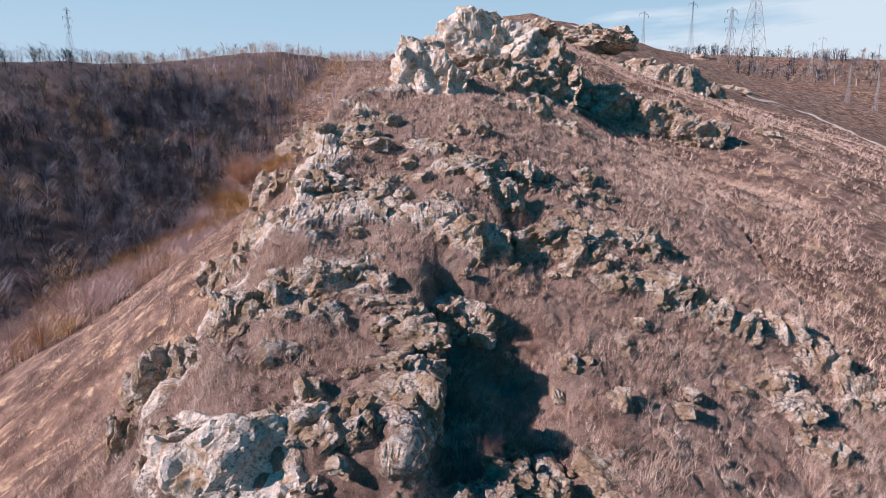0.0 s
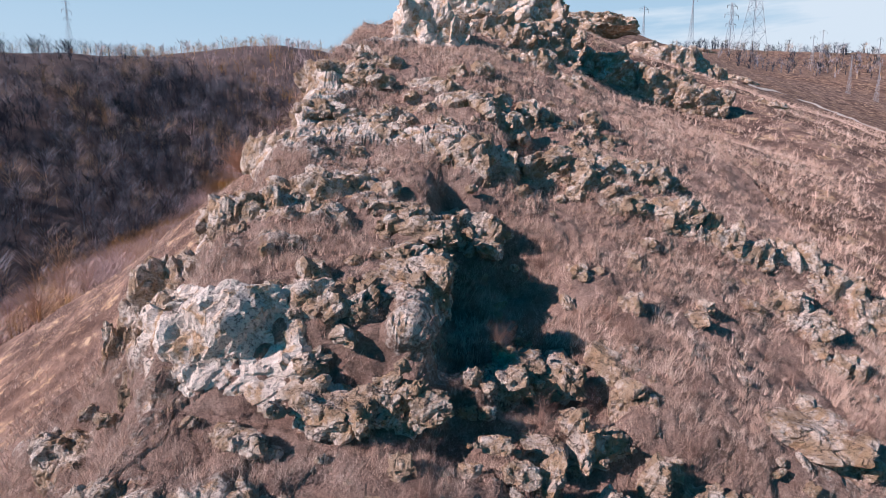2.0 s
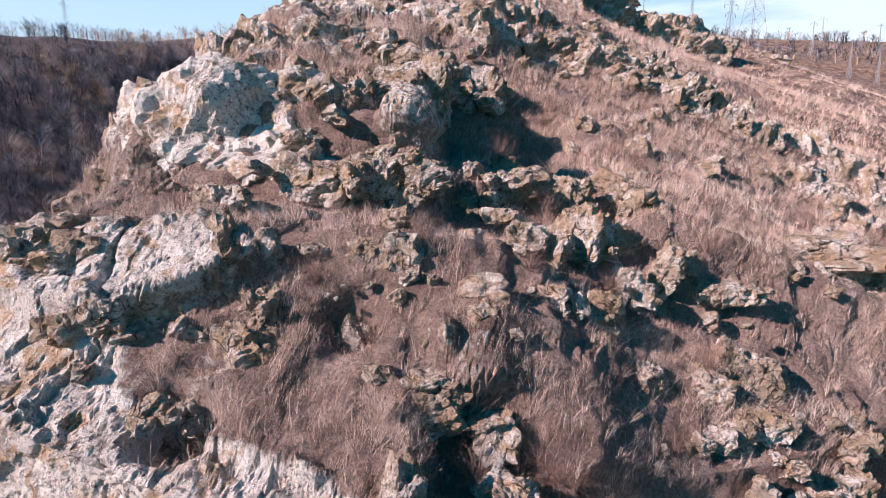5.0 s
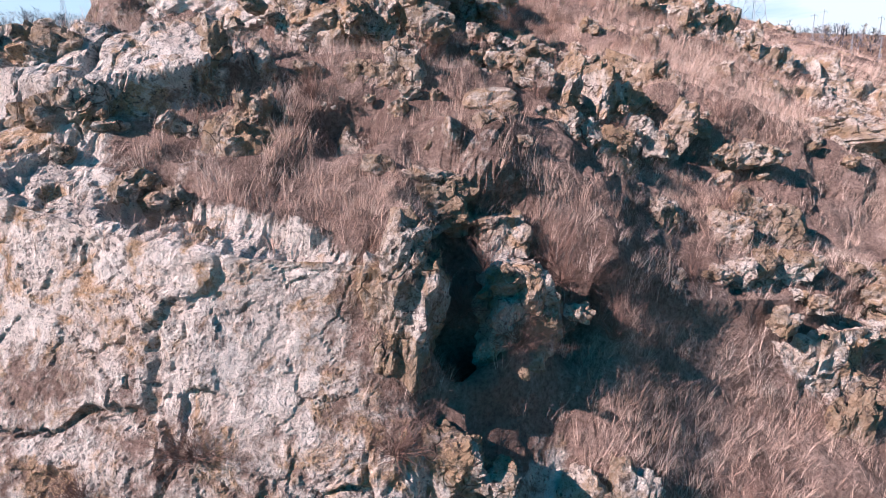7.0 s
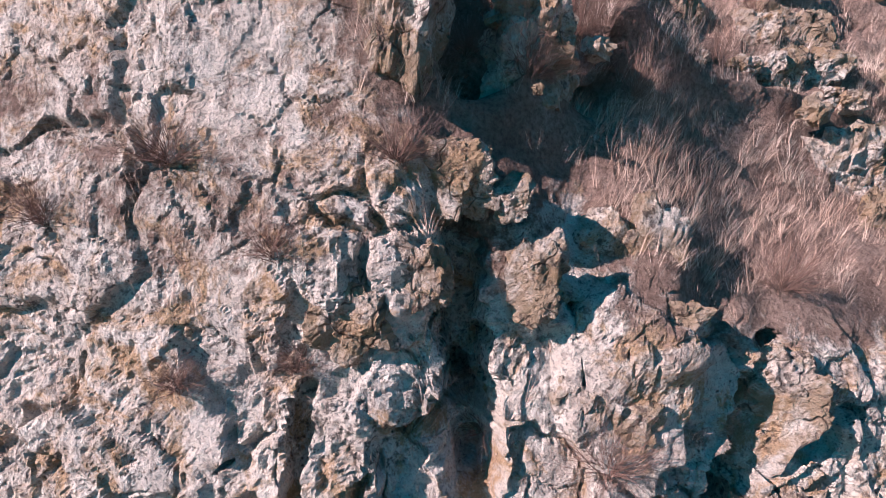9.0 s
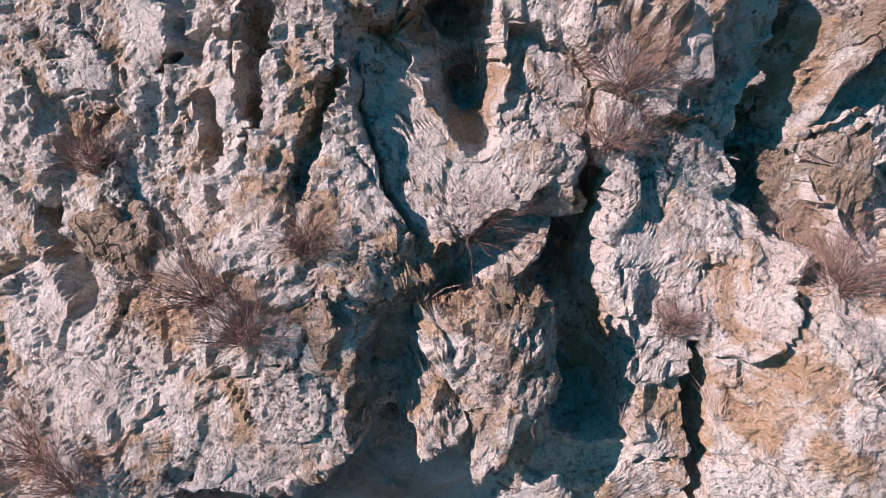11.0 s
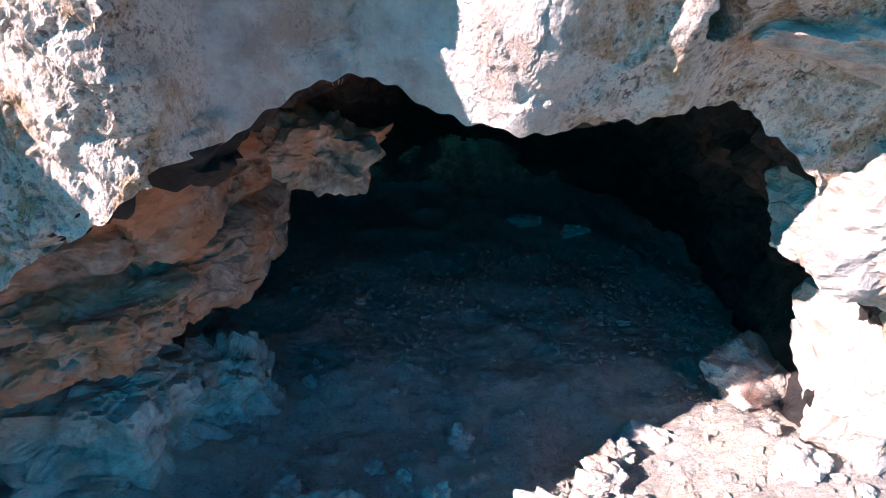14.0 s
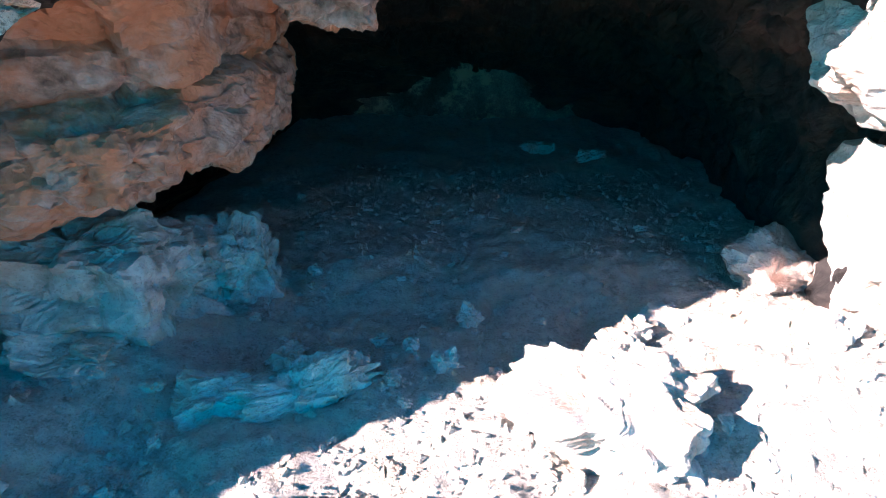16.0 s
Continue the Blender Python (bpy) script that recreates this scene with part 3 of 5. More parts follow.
rock("pale_outcrop", "pale bare limestone outcrop standing out of the slope", 6.22, 15.90, 17.75, 1.57, 1.34, 0.96, -4, 1, 27)
rock("pale_outcrop", "pale bare limestone outcrop standing out of the slope", 7.35, 16.04, 17.53, 1.23, 0.96, 1.23, -4, 7, 28)
rock("pale_outcrop", "pale bare limestone outcrop standing out of the slope", 8.08, 15.62, 16.84, 1.04, 0.94, 1.38, -6, -1, 29)
rock("limestone_outcrop", "weathered limestone outcrop with ochre lichen among dry grass", 9.06, 15.80, 16.60, 1.05, 0.93, 1.05, -20, -1, 30)
rock("limestone_outcrop", "grey pitted limestone boulder bedded in the grassy slope", 10.84, 16.04, 16.16, 1.07, 0.98, 1.25, -15, -8, 31)
rock("limestone_outcrop", "fractured limestone block with yellow lichen on its top", 9.08, 14.16, 15.30, 1.44, 1.41, 0.96, 9, -9, 32)
rock("limestone_outcrop", "weathered limestone outcrop with ochre lichen among dry grass", 11.81, 15.54, 15.42, 1.40, 1.23, 1.05, 22, -2, 33)
rock("limestone_outcrop", "grey pitted limestone boulder bedded in the grassy slope", 12.33, 14.71, 14.52, 1.17, 0.97, 1.34, 16, -9, 34)
rock("limestone_outcrop", "fractured limestone block with yellow lichen on its top", 0.40, 13.37, 17.68, 1.33, 1.25, 1.04, -23, 0, 35)
rock("limestone_outcrop", "weathered limestone outcrop with ochre lichen among dry grass", -0.80, 11.39, 17.87, 1.14, 1.13, 0.63, -17, 8, 36)
rock("limestone_outcrop", "weathered limestone outcrop with ochre lichen among dry grass", -0.86, 10.43, 17.45, 1.06, 1.03, 0.70, 15, 3, 37)
rock("limestone_outcrop", "weathered limestone outcrop with ochre lichen among dry grass", -0.90, 9.58, 17.11, 1.20, 1.00, 0.87, -15, -6, 38)
rock("limestone_outcrop", "weathered limestone outcrop with ochre lichen among dry grass", -2.24, 8.77, 16.84, 1.31, 1.03, 1.11, 1, 4, 39)
rock("limestone_outcrop", "fractured limestone block with yellow lichen on its top", -1.71, 9.20, 16.95, 0.84, 0.83, 0.84, -15, 4, 40)
rock("pale_outcrop", "bleached white limestone block with a clean broken face", -6.72, 12.87, 16.25, 1.31, 1.10, 1.45, -7, -6, 42)
rock("limestone_outcrop", "weathered limestone outcrop with ochre lichen among dry grass", -8.96, 15.39, 14.56, 1.05, 0.99, 1.40, -1, 7, 43)
rock("limestone_outcrop", "weathered limestone outcrop with ochre lichen among dry grass", -7.52, 11.68, 14.97, 0.67, 0.66, 1.08, 15, 0, 44)
rock("limestone_outcrop", "weathered limestone outcrop with ochre lichen among dry grass", -4.85, 8.70, 16.56, 0.80, 0.68, 0.90, -20, 6, 45)
rock("limestone_outcrop", "fractured limestone block with yellow lichen on its top", -0.91, 8.51, 16.56, 0.39, 0.32, 0.34, 7, 1, 46)
rock("limestone_outcrop", "fractured limestone block with yellow lichen on its top", 1.27, 9.27, 15.53, 0.65, 0.58, 0.43, 12, -1, 47)
rock("limestone_slab", "thin upright slab of pale limestone in dead grass", 3.22, 9.83, 15.41, 0.91, 0.83, 0.40, -33, 23, 48)
rock("limestone_outcrop", "grey pitted limestone boulder bedded in the grassy slope", 25.58, 78.85, 35.31, 7.29, 6.79, 3.24, -9, -1, 49)
rock("limestone_outcrop", "grey pitted limestone boulder bedded in the grassy slope", 27.86, 70.01, 32.04, 7.22, 5.44, 3.97, 16, -10, 50)
rock("limestone_outcrop", "grey pitted limestone boulder bedded in the grassy slope", 32.82, 71.13, 30.79, 6.62, 6.17, 3.68, 10, 0, 51)
rock("limestone_outcrop", "fractured limestone block with yellow lichen on its top", 19.55, 45.79, 26.36, 1.62, 1.36, 1.24, -8, 6, 52)
rock("limestone_outcrop", "fractured limestone block with yellow lichen on its top", 47.05, 167.70, 60.58, 15.35, 14.42, 5.97, 18, 1, 53)
rock("limestone_outcrop", "grey pitted limestone boulder bedded in the grassy slope", 20.62, 122.60, 52.22, 3.73, 3.00, 1.99, 16, 3, 54)
rock("limestone_outcrop", "grey pitted limestone boulder bedded in the grassy slope", 26.00, 43.86, 24.02, 2.02, 1.94, 1.10, -14, 4, 55)
rock("limestone_outcrop", "grey pitted limestone boulder bedded in the grassy slope", 64.81, 120.37, 37.74, 3.73, 3.19, 1.99, -4, 6, 56)
rock("limestone_outcrop", "weathered limestone outcrop with ochre lichen among dry grass", 61.83, 120.71, 38.39, 3.24, 3.08, 1.75, -13, 5, 57)
rock("limestone_outcrop", "grey pitted limestone boulder bedded in the grassy slope", 66.39, 117.50, 36.42, 2.68, 1.94, 1.46, 19, 3, 58)
rock("limestone_outcrop", "weathered limestone outcrop with ochre lichen among dry grass", 98.61, 206.63, 60.56, 6.35, 5.93, 2.54, 14, 8, 59)
rock("limestone_outcrop", "fractured limestone block with yellow lichen on its top", 3.97, 28.05, 24.38, 1.75, 1.72, 1.46, 17, -1, 60)
rock("limestone_outcrop", "fractured limestone block with yellow lichen on its top", 6.31, 27.90, 23.37, 1.46, 1.36, 0.88, 10, 10, 61)
rock("pale_outcrop", "bleached white limestone block with a clean broken face", 3.87, 20.65, 20.76, 1.32, 1.32, 0.55, 21, -4, 62)
rock("pale_outcrop", "pale bare limestone outcrop standing out of the slope", 6.08, 21.39, 20.28, 1.37, 1.14, 0.57, 12, 10, 63)
rock("limestone_outcrop", "weathered limestone outcrop with ochre lichen among dry grass", -6.28, 8.00, 14.57, 0.81, 0.75, 0.72, -11, -5, 64)
rock("pale_outcrop", "pale bare limestone outcrop standing out of the slope", -4.51, 5.70, 14.90, 0.85, 0.84, 0.59, 5, -5, 65)
rock("limestone_outcrop", "weathered limestone outcrop with ochre lichen among dry grass", -3.15, 6.14, 14.95, 0.84, 0.62, 0.49, -17, -5, 66)
rock("limestone_outcrop", "grey pitted limestone boulder bedded in the grassy slope", -3.24, 5.58, 14.63, 0.64, 0.55, 0.39, -13, 3, 67)
rock("limestone_slab", "thin upright slab of pale limestone in dead grass", -2.64, 5.85, 14.60, 0.34, 0.28, 0.74, -39, 17, 68)
rock("limestone_outcrop", "fractured limestone block with yellow lichen on its top", -2.32, 6.13, 14.81, 0.42, 0.32, 0.42, -12, 1, 69)
rock("pale_outcrop", "pale bare limestone outcrop standing out of the slope", -0.74, 7.54, 15.74, 0.75, 0.62, 0.58, -3, -2, 70)
rock("limestone_outcrop", "grey pitted limestone boulder bedded in the grassy slope", -1.79, 7.38, 15.71, 0.90, 0.82, 0.57, -18, 7, 71)
rock("pale_outcrop", "bleached white limestone block with a clean broken face", -3.07, 6.90, 15.47, 0.54, 0.47, 0.23, -23, -1, 72)
rock("limestone_outcrop", "weathered limestone outcrop with ochre lichen among dry grass", -1.02, 6.32, 14.71, 0.43, 0.37, 0.36, -7, 0, 73)
rock("limestone_outcrop", "fractured limestone block with yellow lichen on its top", -0.58, 6.24, 14.75, 0.43, 0.42, 0.43, -7, -6, 74)
rock("limestone_outcrop", "grey pitted limestone boulder bedded in the grassy slope", 1.29, 9.50, 15.66, 0.62, 0.59, 0.42, 1, 10, 75)
rock("limestone_outcrop", "fractured limestone block with yellow lichen on its top", 0.72, 8.88, 15.42, 0.88, 0.74, 0.59, -2, -5, 76)
rock("limestone_outcrop", "fractured limestone block with yellow lichen on its top", 1.97, 9.23, 15.31, 0.71, 0.62, 0.51, -1, -4, 77)
rock("limestone_slab", "narrow leaning limestone slab edged with lichen", 3.17, 9.80, 15.41, 0.75, 0.55, 0.32, -31, 15, 78)
rock("limestone_slab", "thin upright slab of pale limestone in dead grass", 2.09, 8.02, 14.66, 0.41, 0.33, 0.90, -47, 19, 79)
rock("limestone_outcrop", "grey pitted limestone boulder bedded in the grassy slope", 2.60, 8.19, 14.67, 0.64, 0.62, 0.55, 15, 8, 80)
rock("limestone_slab", "thin upright slab of pale limestone in dead grass", 1.37, 7.11, 14.62, 0.32, 0.27, 0.81, -37, 22, 81)
rock("limestone_outcrop", "grey pitted limestone boulder bedded in the grassy slope", 1.00, 7.04, 14.87, 0.40, 0.34, 0.32, -7, 2, 82)
rock("limestone_outcrop", "grey pitted limestone boulder bedded in the grassy slope", 0.67, 7.38, 15.11, 0.41, 0.36, 0.18, -15, -2, 83)
rock("limestone_outcrop", "fractured limestone block with yellow lichen on its top", 3.34, 9.03, 14.96, 0.60, 0.51, 0.50, -6, 3, 84)
rock("limestone_slab", "narrow leaning limestone slab edged with lichen", 3.26, 7.74, 14.31, 0.35, 0.34, 0.61, -40, 24, 85)
rock("limestone_slab", "thin upright slab of pale limestone in dead grass", 2.43, 7.32, 14.16, 0.33, 0.26, 0.50, -21, 30, 86)
rock("limestone_outcrop", "weathered limestone outcrop with ochre lichen among dry grass", 2.73, 7.22, 14.04, 0.33, 0.30, 0.29, -18, 4, 87)
rock("limestone_outcrop", "weathered limestone outcrop with ochre lichen among dry grass", 2.00, 6.65, 13.95, 0.38, 0.27, 0.38, -7, -6, 88)
rock("limestone_outcrop", "grey pitted limestone boulder bedded in the grassy slope", 1.23, 6.30, 14.21, 0.36, 0.30, 0.29, -25, 7, 89)
rock("pale_block", "bleached white limestone block with a clean broken face", 6.74, 9.14, 14.15, 1.45, 1.3, 0.62, -10, -4, 90)
rock("pale_outcrop", "pale bare limestone outcrop standing out of the slope", 4.27, 7.75, 13.88, 0.62, 0.48, 0.27, 6, -6, 91)
rock("limestone_outcrop", "fractured limestone block with yellow lichen on its top", 11.85, 15.42, 15.33, 1.17, 0.92, 0.84, -7, 9, 92)
rock("limestone_outcrop", "grey pitted limestone boulder bedded in the grassy slope", 9.66, 12.34, 14.08, 0.68, 0.61, 1.09, 8, 9, 93)
rock("limestone_outcrop", "fractured limestone block with yellow lichen on its top", 9.24, 13.71, 15.03, 1.35, 0.95, 0.75, -18, -6, 94)
rock("limestone_block", "grey pitted limestone boulder bedded in the grassy slope", -0.22, 5.05, 13.40, 0.60, 0.55, 0.50, -7, 0, 95)
rock("limestone_slab", "thin upright slab of pale limestone in dead grass", -1.17, 5.80, 13.78, 0.26, 0.25, 0.58, -29, 21, 99)
rock("limestone_slab", "narrow leaning limestone slab edged with lichen", -2.15, 5.59, 14.21, 0.37, 0.35, 0.49, -37, 28, 100)
rock("limestone_boulder", "fractured limestone block with yellow lichen on its top", -2.33, 5.21, 13.88, 0.75, 0.68, 0.75, 11, 10, 101)
rock("pale_boulder", "bleached white limestone block with a clean broken face", -2.89, 4.98, 13.31, 0.67, 0.56, 0.50, -1, -4, 102)
rock("pale_boulder", "bleached white limestone block with a clean broken face", -3.89, 5.20, 14.17, 0.74, 0.70, 0.45, 4, -8, 103)
rock("pale_boulder", "bleached white limestone block with a clean broken face", -4.48, 5.62, 14.76, 0.66, 0.60, 0.42, -25, 3, 104)
rock("limestone_boulder", "fractured limestone block with yellow lichen on its top", 4.12, 6.82, 13.03, 0.69, 0.62, 0.53, -7, 5, 105)
rock("limestone_boulder", "grey pitted limestone boulder bedded in the grassy slope", 3.39, 6.42, 12.94, 0.43, 0.32, 0.36, -16, 7, 106)
rock("limestone_boulder", "grey pitted limestone boulder bedded in the grassy slope", 3.98, 6.27, 12.55, 0.50, 0.43, 0.43, -4, 3, 107)
rock("limestone_boulder", "fractured limestone block with yellow lichen on its top", 2.65, 5.75, 12.08, 0.47, 0.44, 0.33, 9, -8, 108)
rock("limestone_boulder", "fractured limestone block with yellow lichen on its top", 3.32, 6.08, 12.49, 0.55, 0.43, 0.35, -11, -8, 109)
rock("limestone_boulder", "weathered limestone outcrop with ochre lichen among dry grass", 2.45, 6.27, 13.15, 0.35, 0.34, 0.35, 17, 0, 110)
rock("limestone_boulder", "fractured limestone block with yellow lichen on its top", 4.96, 6.19, 11.67, 0.72, 0.72, 0.43, 2, 2, 111)
rock("limestone_boulder", "fractured limestone block with yellow lichen on its top", 1.91, 6.45, 13.82, 0.35, 0.25, 0.35, 6, -7, 112)
rock("limestone_boulder", "weathered limestone outcrop with ochre lichen among dry grass", -0.14, 5.49, 14.02, 0.24, 0.21, 0.18, 14, -7, 113)
rock("pale_boulder", "pale bare limestone outcrop standing out of the slope", 1.19, 4.00, 10.89, 0.59, 0.41, 0.59, -7, 4, 114)
rock("limestone_boulder", "weathered limestone outcrop with ochre lichen among dry grass", 0.44, 3.58, 10.85, 0.33, 0.23, 0.41, -14, 3, 115)
rock("limestone_boulder", "weathered limestone outcrop with ochre lichen among dry grass", -0.13, 3.70, 11.53, 0.41, 0.29, 0.45, -21, -9, 116)
rock("limestone_boulder", "fractured limestone block with yellow lichen on its top", -0.41, 3.44, 10.91, 0.39, 0.27, 0.35, -19, -8, 117)
rock("limestone_boulder", "grey pitted limestone boulder bedded in the grassy slope", 0.27, 3.68, 11.37, 0.25, 0.17, 0.20, -22, -7, 118)
rock("limestone_boulder", "fractured limestone block with yellow lichen on its top", -0.84, 3.39, 10.65, 0.43, 0.30, 0.47, 0, -6, 119)
rock("limestone_boulder", "weathered limestone outcrop with ochre lichen among dry grass", 3.99, 5.72, 11.50, 0.81, 0.57, 0.63, 2, 9, 120)
rock("limestone_boulder", "grey pitted limestone boulder bedded in the grassy slope", 4.24, 5.31, 10.97, 0.36, 0.25, 0.71, 6, 10, 121)
rock("limestone_boulder", "grey pitted limestone boulder bedded in the grassy slope", 1.52, 3.75, 10.44, 0.35, 0.24, 0.26, -22, -1, 122)
rock("limestone_slab", "narrow leaning limestone slab edged with lichen", 2.43, 3.91, 9.65, 0.60, 0.42, 0.77, -32, 24, 123)
rock("pale_boulder", "pale bare limestone outcrop standing out of the slope", 2.36, 3.54, 8.74, 0.43, 0.30, 0.71, -9, -3, 124)
rock("limestone_boulder", "grey pitted limestone boulder bedded in the grassy slope", -0.49, 2.86, 8.43, 0.36, 0.25, 0.30, 23, -6, 125)
rock("limestone_boulder", "weathered limestone outcrop with ochre lichen among dry grass", 0.90, 3.55, 9.77, 0.58, 0.41, 0.51, -17, 10, 127)
rock("pale_boulder", "bleached white limestone block with a clean broken face", -0.89, 2.68, 8.19, 0.32, 0.22, 0.35, -20, -9, 128)
rock("limestone_boulder", "weathered limestone outcrop with ochre lichen among dry grass", -2.07, 3.03, 8.63, 0.41, 0.29, 0.34, -18, 4, 129)
rock("limestone_boulder", "weathered limestone outcrop with ochre lichen among dry grass", 0.46, 3.28, 8.93, 0.43, 0.30, 0.39, -1, 5, 130)
rock("limestone_crag", "dark broken limestone wall stepping down the hillside", 11.2, 40.5, 26.3, 3.6, 3.0, 2.4, 15, 0, 208)
rock("limestone_crag", "dark broken limestone wall stepping down the hillside", 14.0, 41.5, 26.0, 3.4, 3.0, 2.2, 5, 4, 209)
rock("limestone_crag", "dark broken limestone wall stepping down the hillside", 16.8, 41.0, 25.0, 3.0, 2.6, 2.2, 10, 6, 210)
rock("limestone_crag", "low broken rock at the end of the limestone wall", 19.3, 40.5, 24.3, 2.4, 2.0, 1.5, 10, 6, 211)
rock("limestone_crag", "low limestone crag on the skyline of the ridge", 21.5, 80.0, 39.6, 7.0, 6.0, 2.6, 0, 0, 206)
rock("limestone_crag", "low limestone crag on the skyline of the ridge", 14.0, 78.0, 39.0, 3.0, 3.0, 1.8, 0, 0, 207)

rock("limestone_pinnacle", "upright limestone pinnacle with a lichened top on the cliff's crown", -0.48, 3.92, 12.72, 0.44, 0.60, 1.02, -12, 6, 98)
rock("limestone_block", "square grey limestone block standing on the cliff's crown", 0.52, 4.42, 12.48, 0.62, 0.60, 0.74, 14, -3, 97)
rock("limestone_block", "small lichened limestone block above a larger one", 0.42, 5.00, 13.02, 0.44, 0.42, 0.42, -7, -8, 96)
rock("limestone_slab", "smooth curved flake of pale limestone on the cliff", 0.24, 2.62, 7.95, 0.36, 0.30, 0.85, 4, 6, 126)

# the hill: cliff and the rocky slope above it, one sheet
XS = steps((-9, -4.6, 90), (-4.6, 4.8, 400), (4.8, 13, 110))
LOW = 24
CL = np.linspace(0, 1, 410)
SL = np.concatenate([np.linspace(0, 9, 180)[1:], 9 + 18.5 * np.linspace(0, 1, 120)[1:] ** 1.1])
cy = crown_y(XS)
top = hill(XS, cy)
rim = np.maximum(lip(XS), -1.0)
Z = np.vstack([-1.5 + np.linspace(0, 1, LOW)[:-1, None] * (rim + 1.5)[None, :], rim[None, :] + CL[:, None] * (top - rim)[None, :]])
X = np.repeat(XS[None, :], len(Z), 0)
V = (Z + 1.5) / (top[None, :] + 1.5)
Y = cliff(X.ravel(), Z.ravel()).reshape(X.shape)
ease = smooth(0.82, 1.0, V)
Y = Y * (1 - ease) + cy[None, :] * ease
X2, S2 = np.meshgrid(XS, SL)
Y2 = cy[None, :] + S2 * (32 - cy[None, :]) / 27.5
Z2 = hill(X2.ravel(), Y2.ravel()).reshape(X2.shape)
P = np.stack([np.vstack([X, X2]), np.vstack([Y, Y2]), np.vstack([Z, Z2])], -1)
shape = P.shape[:2]
soft_p = P.copy()
for _ in range(8):
    soft_p[1:-1, :, 1:] = (soft_p[:-2, :, 1:] + 2 * soft_p[1:-1, :, 1:] + soft_p[2:, :, 1:]) / 4
    soft_p[:, 1:-1, 1] = (soft_p[:, :-2, 1] + 2 * soft_p[:, 1:-1, 1] + soft_p[:, 2:, 1]) / 4
N = grid_normals(soft_p)
flat = P.reshape(-1, 3)
steep = np.concatenate([np.ones(X.size), np.zeros(X2.size)])
patch = fbm(flat * np.array([0.42, 0.30, 0.42]) + 3.1, 4, 51)
terrace = np.abs(((flat[:, 2] - 0.22 * flat[:, 0] + 0.5 * fbm(flat * 0.25, 3, 61)) / 1.7) % 1.0 - 0.5) * 2
edge = smooth(-2.5, -4.5, flat[:, 0]) * (1 - smooth(-6.0, -8.0, flat[:, 0]))
bare = 0.10 + 0.50 * patch + 0.22 * (terrace - 0.5) + 0.25 * edge
for r in ROCKS:
    x, y, z, w = r[2], r[3], r[4], max(r[5], r[7])
    if y < 33 and z > 4:
        near = np.abs(flat[:, 1] - y) < 2.5 * w
        d2 = ((flat[near] - (x, y, z)) ** 2 * np.array([1.0, 1.0, 1.0])).sum(1)
        bare[near] += 0.34 * np.exp(-d2 / (0.30 * w * w + 0.02))
bare = np.clip(bare, 0, 1)
crownmix = np.concatenate([smooth(0.90, 0.98, V).ravel(), np.ones(X2.size)])
grassy = smooth(0.6, 1.4, flat[:, 0]) * smooth(10.0, 10.9, flat[:, 2] + 0.5 * patch)
crownmix = np.maximum(crownmix * smooth(-0.6, 0.6, flat[:, 0] + 0.5 + 3.0 * smooth(3.9, 4.9, flat[:, 1]) + 6 * smooth(5, 6.5, flat[:, 1])), grassy)
bare = np.clip((1 - crownmix) * (0.85 + 0.45 * patch) + crownmix * bare, 0, 1)
step = 0.30 * smooth(0.35, 0.6, terrace) * crownmix * smooth(0.2, 0.6, bare)
bare = bare * (1 - 0.45 * grassy)
step = step * (1 - grassy)
bare = np.maximum(bare, (1 - smooth(8.6, 10.0, flat[:, 2])) * (0.95 - 0.25 * smooth(0.5, 0.9, patch)))
calm = smooth(-2.0, -1.8, flat[:, 0]) * (1 - smooth(2.2, 2.8, flat[:, 0])) * (1 - smooth(6.9, 7.4, flat[:, 2])) * smooth(2, 4, flat[:, 2])
disp = relief(flat, (0.25 + 0.75 * smooth(0.25, 0.6, bare)) * (1 - 0.68 * calm) * (1 + 0.15 * smooth(7.2, 8.2, flat[:, 2]) * (1 - crownmix)), 1 - smooth(0.25, 0.6, bare)) + step
narrow = np.concatenate([np.clip((Y - face(X.ravel(), Z.ravel()).reshape(X.shape)) / 0.4, 0, 1).ravel() * (X.ravel() < 9), np.zeros(X2.size)])
disp = disp * (1 - 0.6 * narrow * (1 - calm))
# hollows between the blocks
PITS = [(1.15, 4.7, 12.3, 0.36, 0.5), (0.02, 4.2, 12.3, 0.26, 0.7), (-2.62, 4.55, 13.45, 0.32, 0.9), (-1.15, 5.75, 14.0, 0.38, 0.6), 
        (0.7, 6.6, 14.2, 0.4, 0.5), (-4.3, 5.9, 14.3, 0.3, 0.5), (1.2, 8.6, 15.4, 0.5, 0.6), (2.6, 9.0, 15.2, 0.5, 0.5)]
for x, y, z, r, d in PITS:
    d2 = ((flat - (x, y, z)) ** 2).sum(1)
    disp = disp - d * np.exp(-(d2 / (r * r)) ** 1.5)
flat = flat + N.reshape(-1, 3) * disp[:, None]
P3 = flat.reshape(*shape, 3)
F = grid_faces(*shape)
mouth = (X > MOUTH_X[0]) & (X < MOUTH_X[-1]) & (np.arange(len(Z))[:, None] < LOW)
cut = np.concatenate([mouth.ravel(), np.zeros(X2.size, bool)])
F = F[~cut[F].all(1)]
hill_ob = tagged(mesh_from("rocky_hill", flat, F, M_ROCKY), "pale limestone cliff and rocky slope patched with dry grass", "cliff", kind="structure")
hill_ob.data.polygons.foreach_set("use_smooth", np.zeros(len(F), bool))
put_rock(hill_ob, bare)
sheltered = hill_ob.data.attributes.new("sheltered", "FLOAT", "POINT")
sheltered.data.foreach_set("value", (calm * (1 - smooth(0.0, 1.0, P.reshape(-1, 3)[:, 0]))).astype(np.float32))

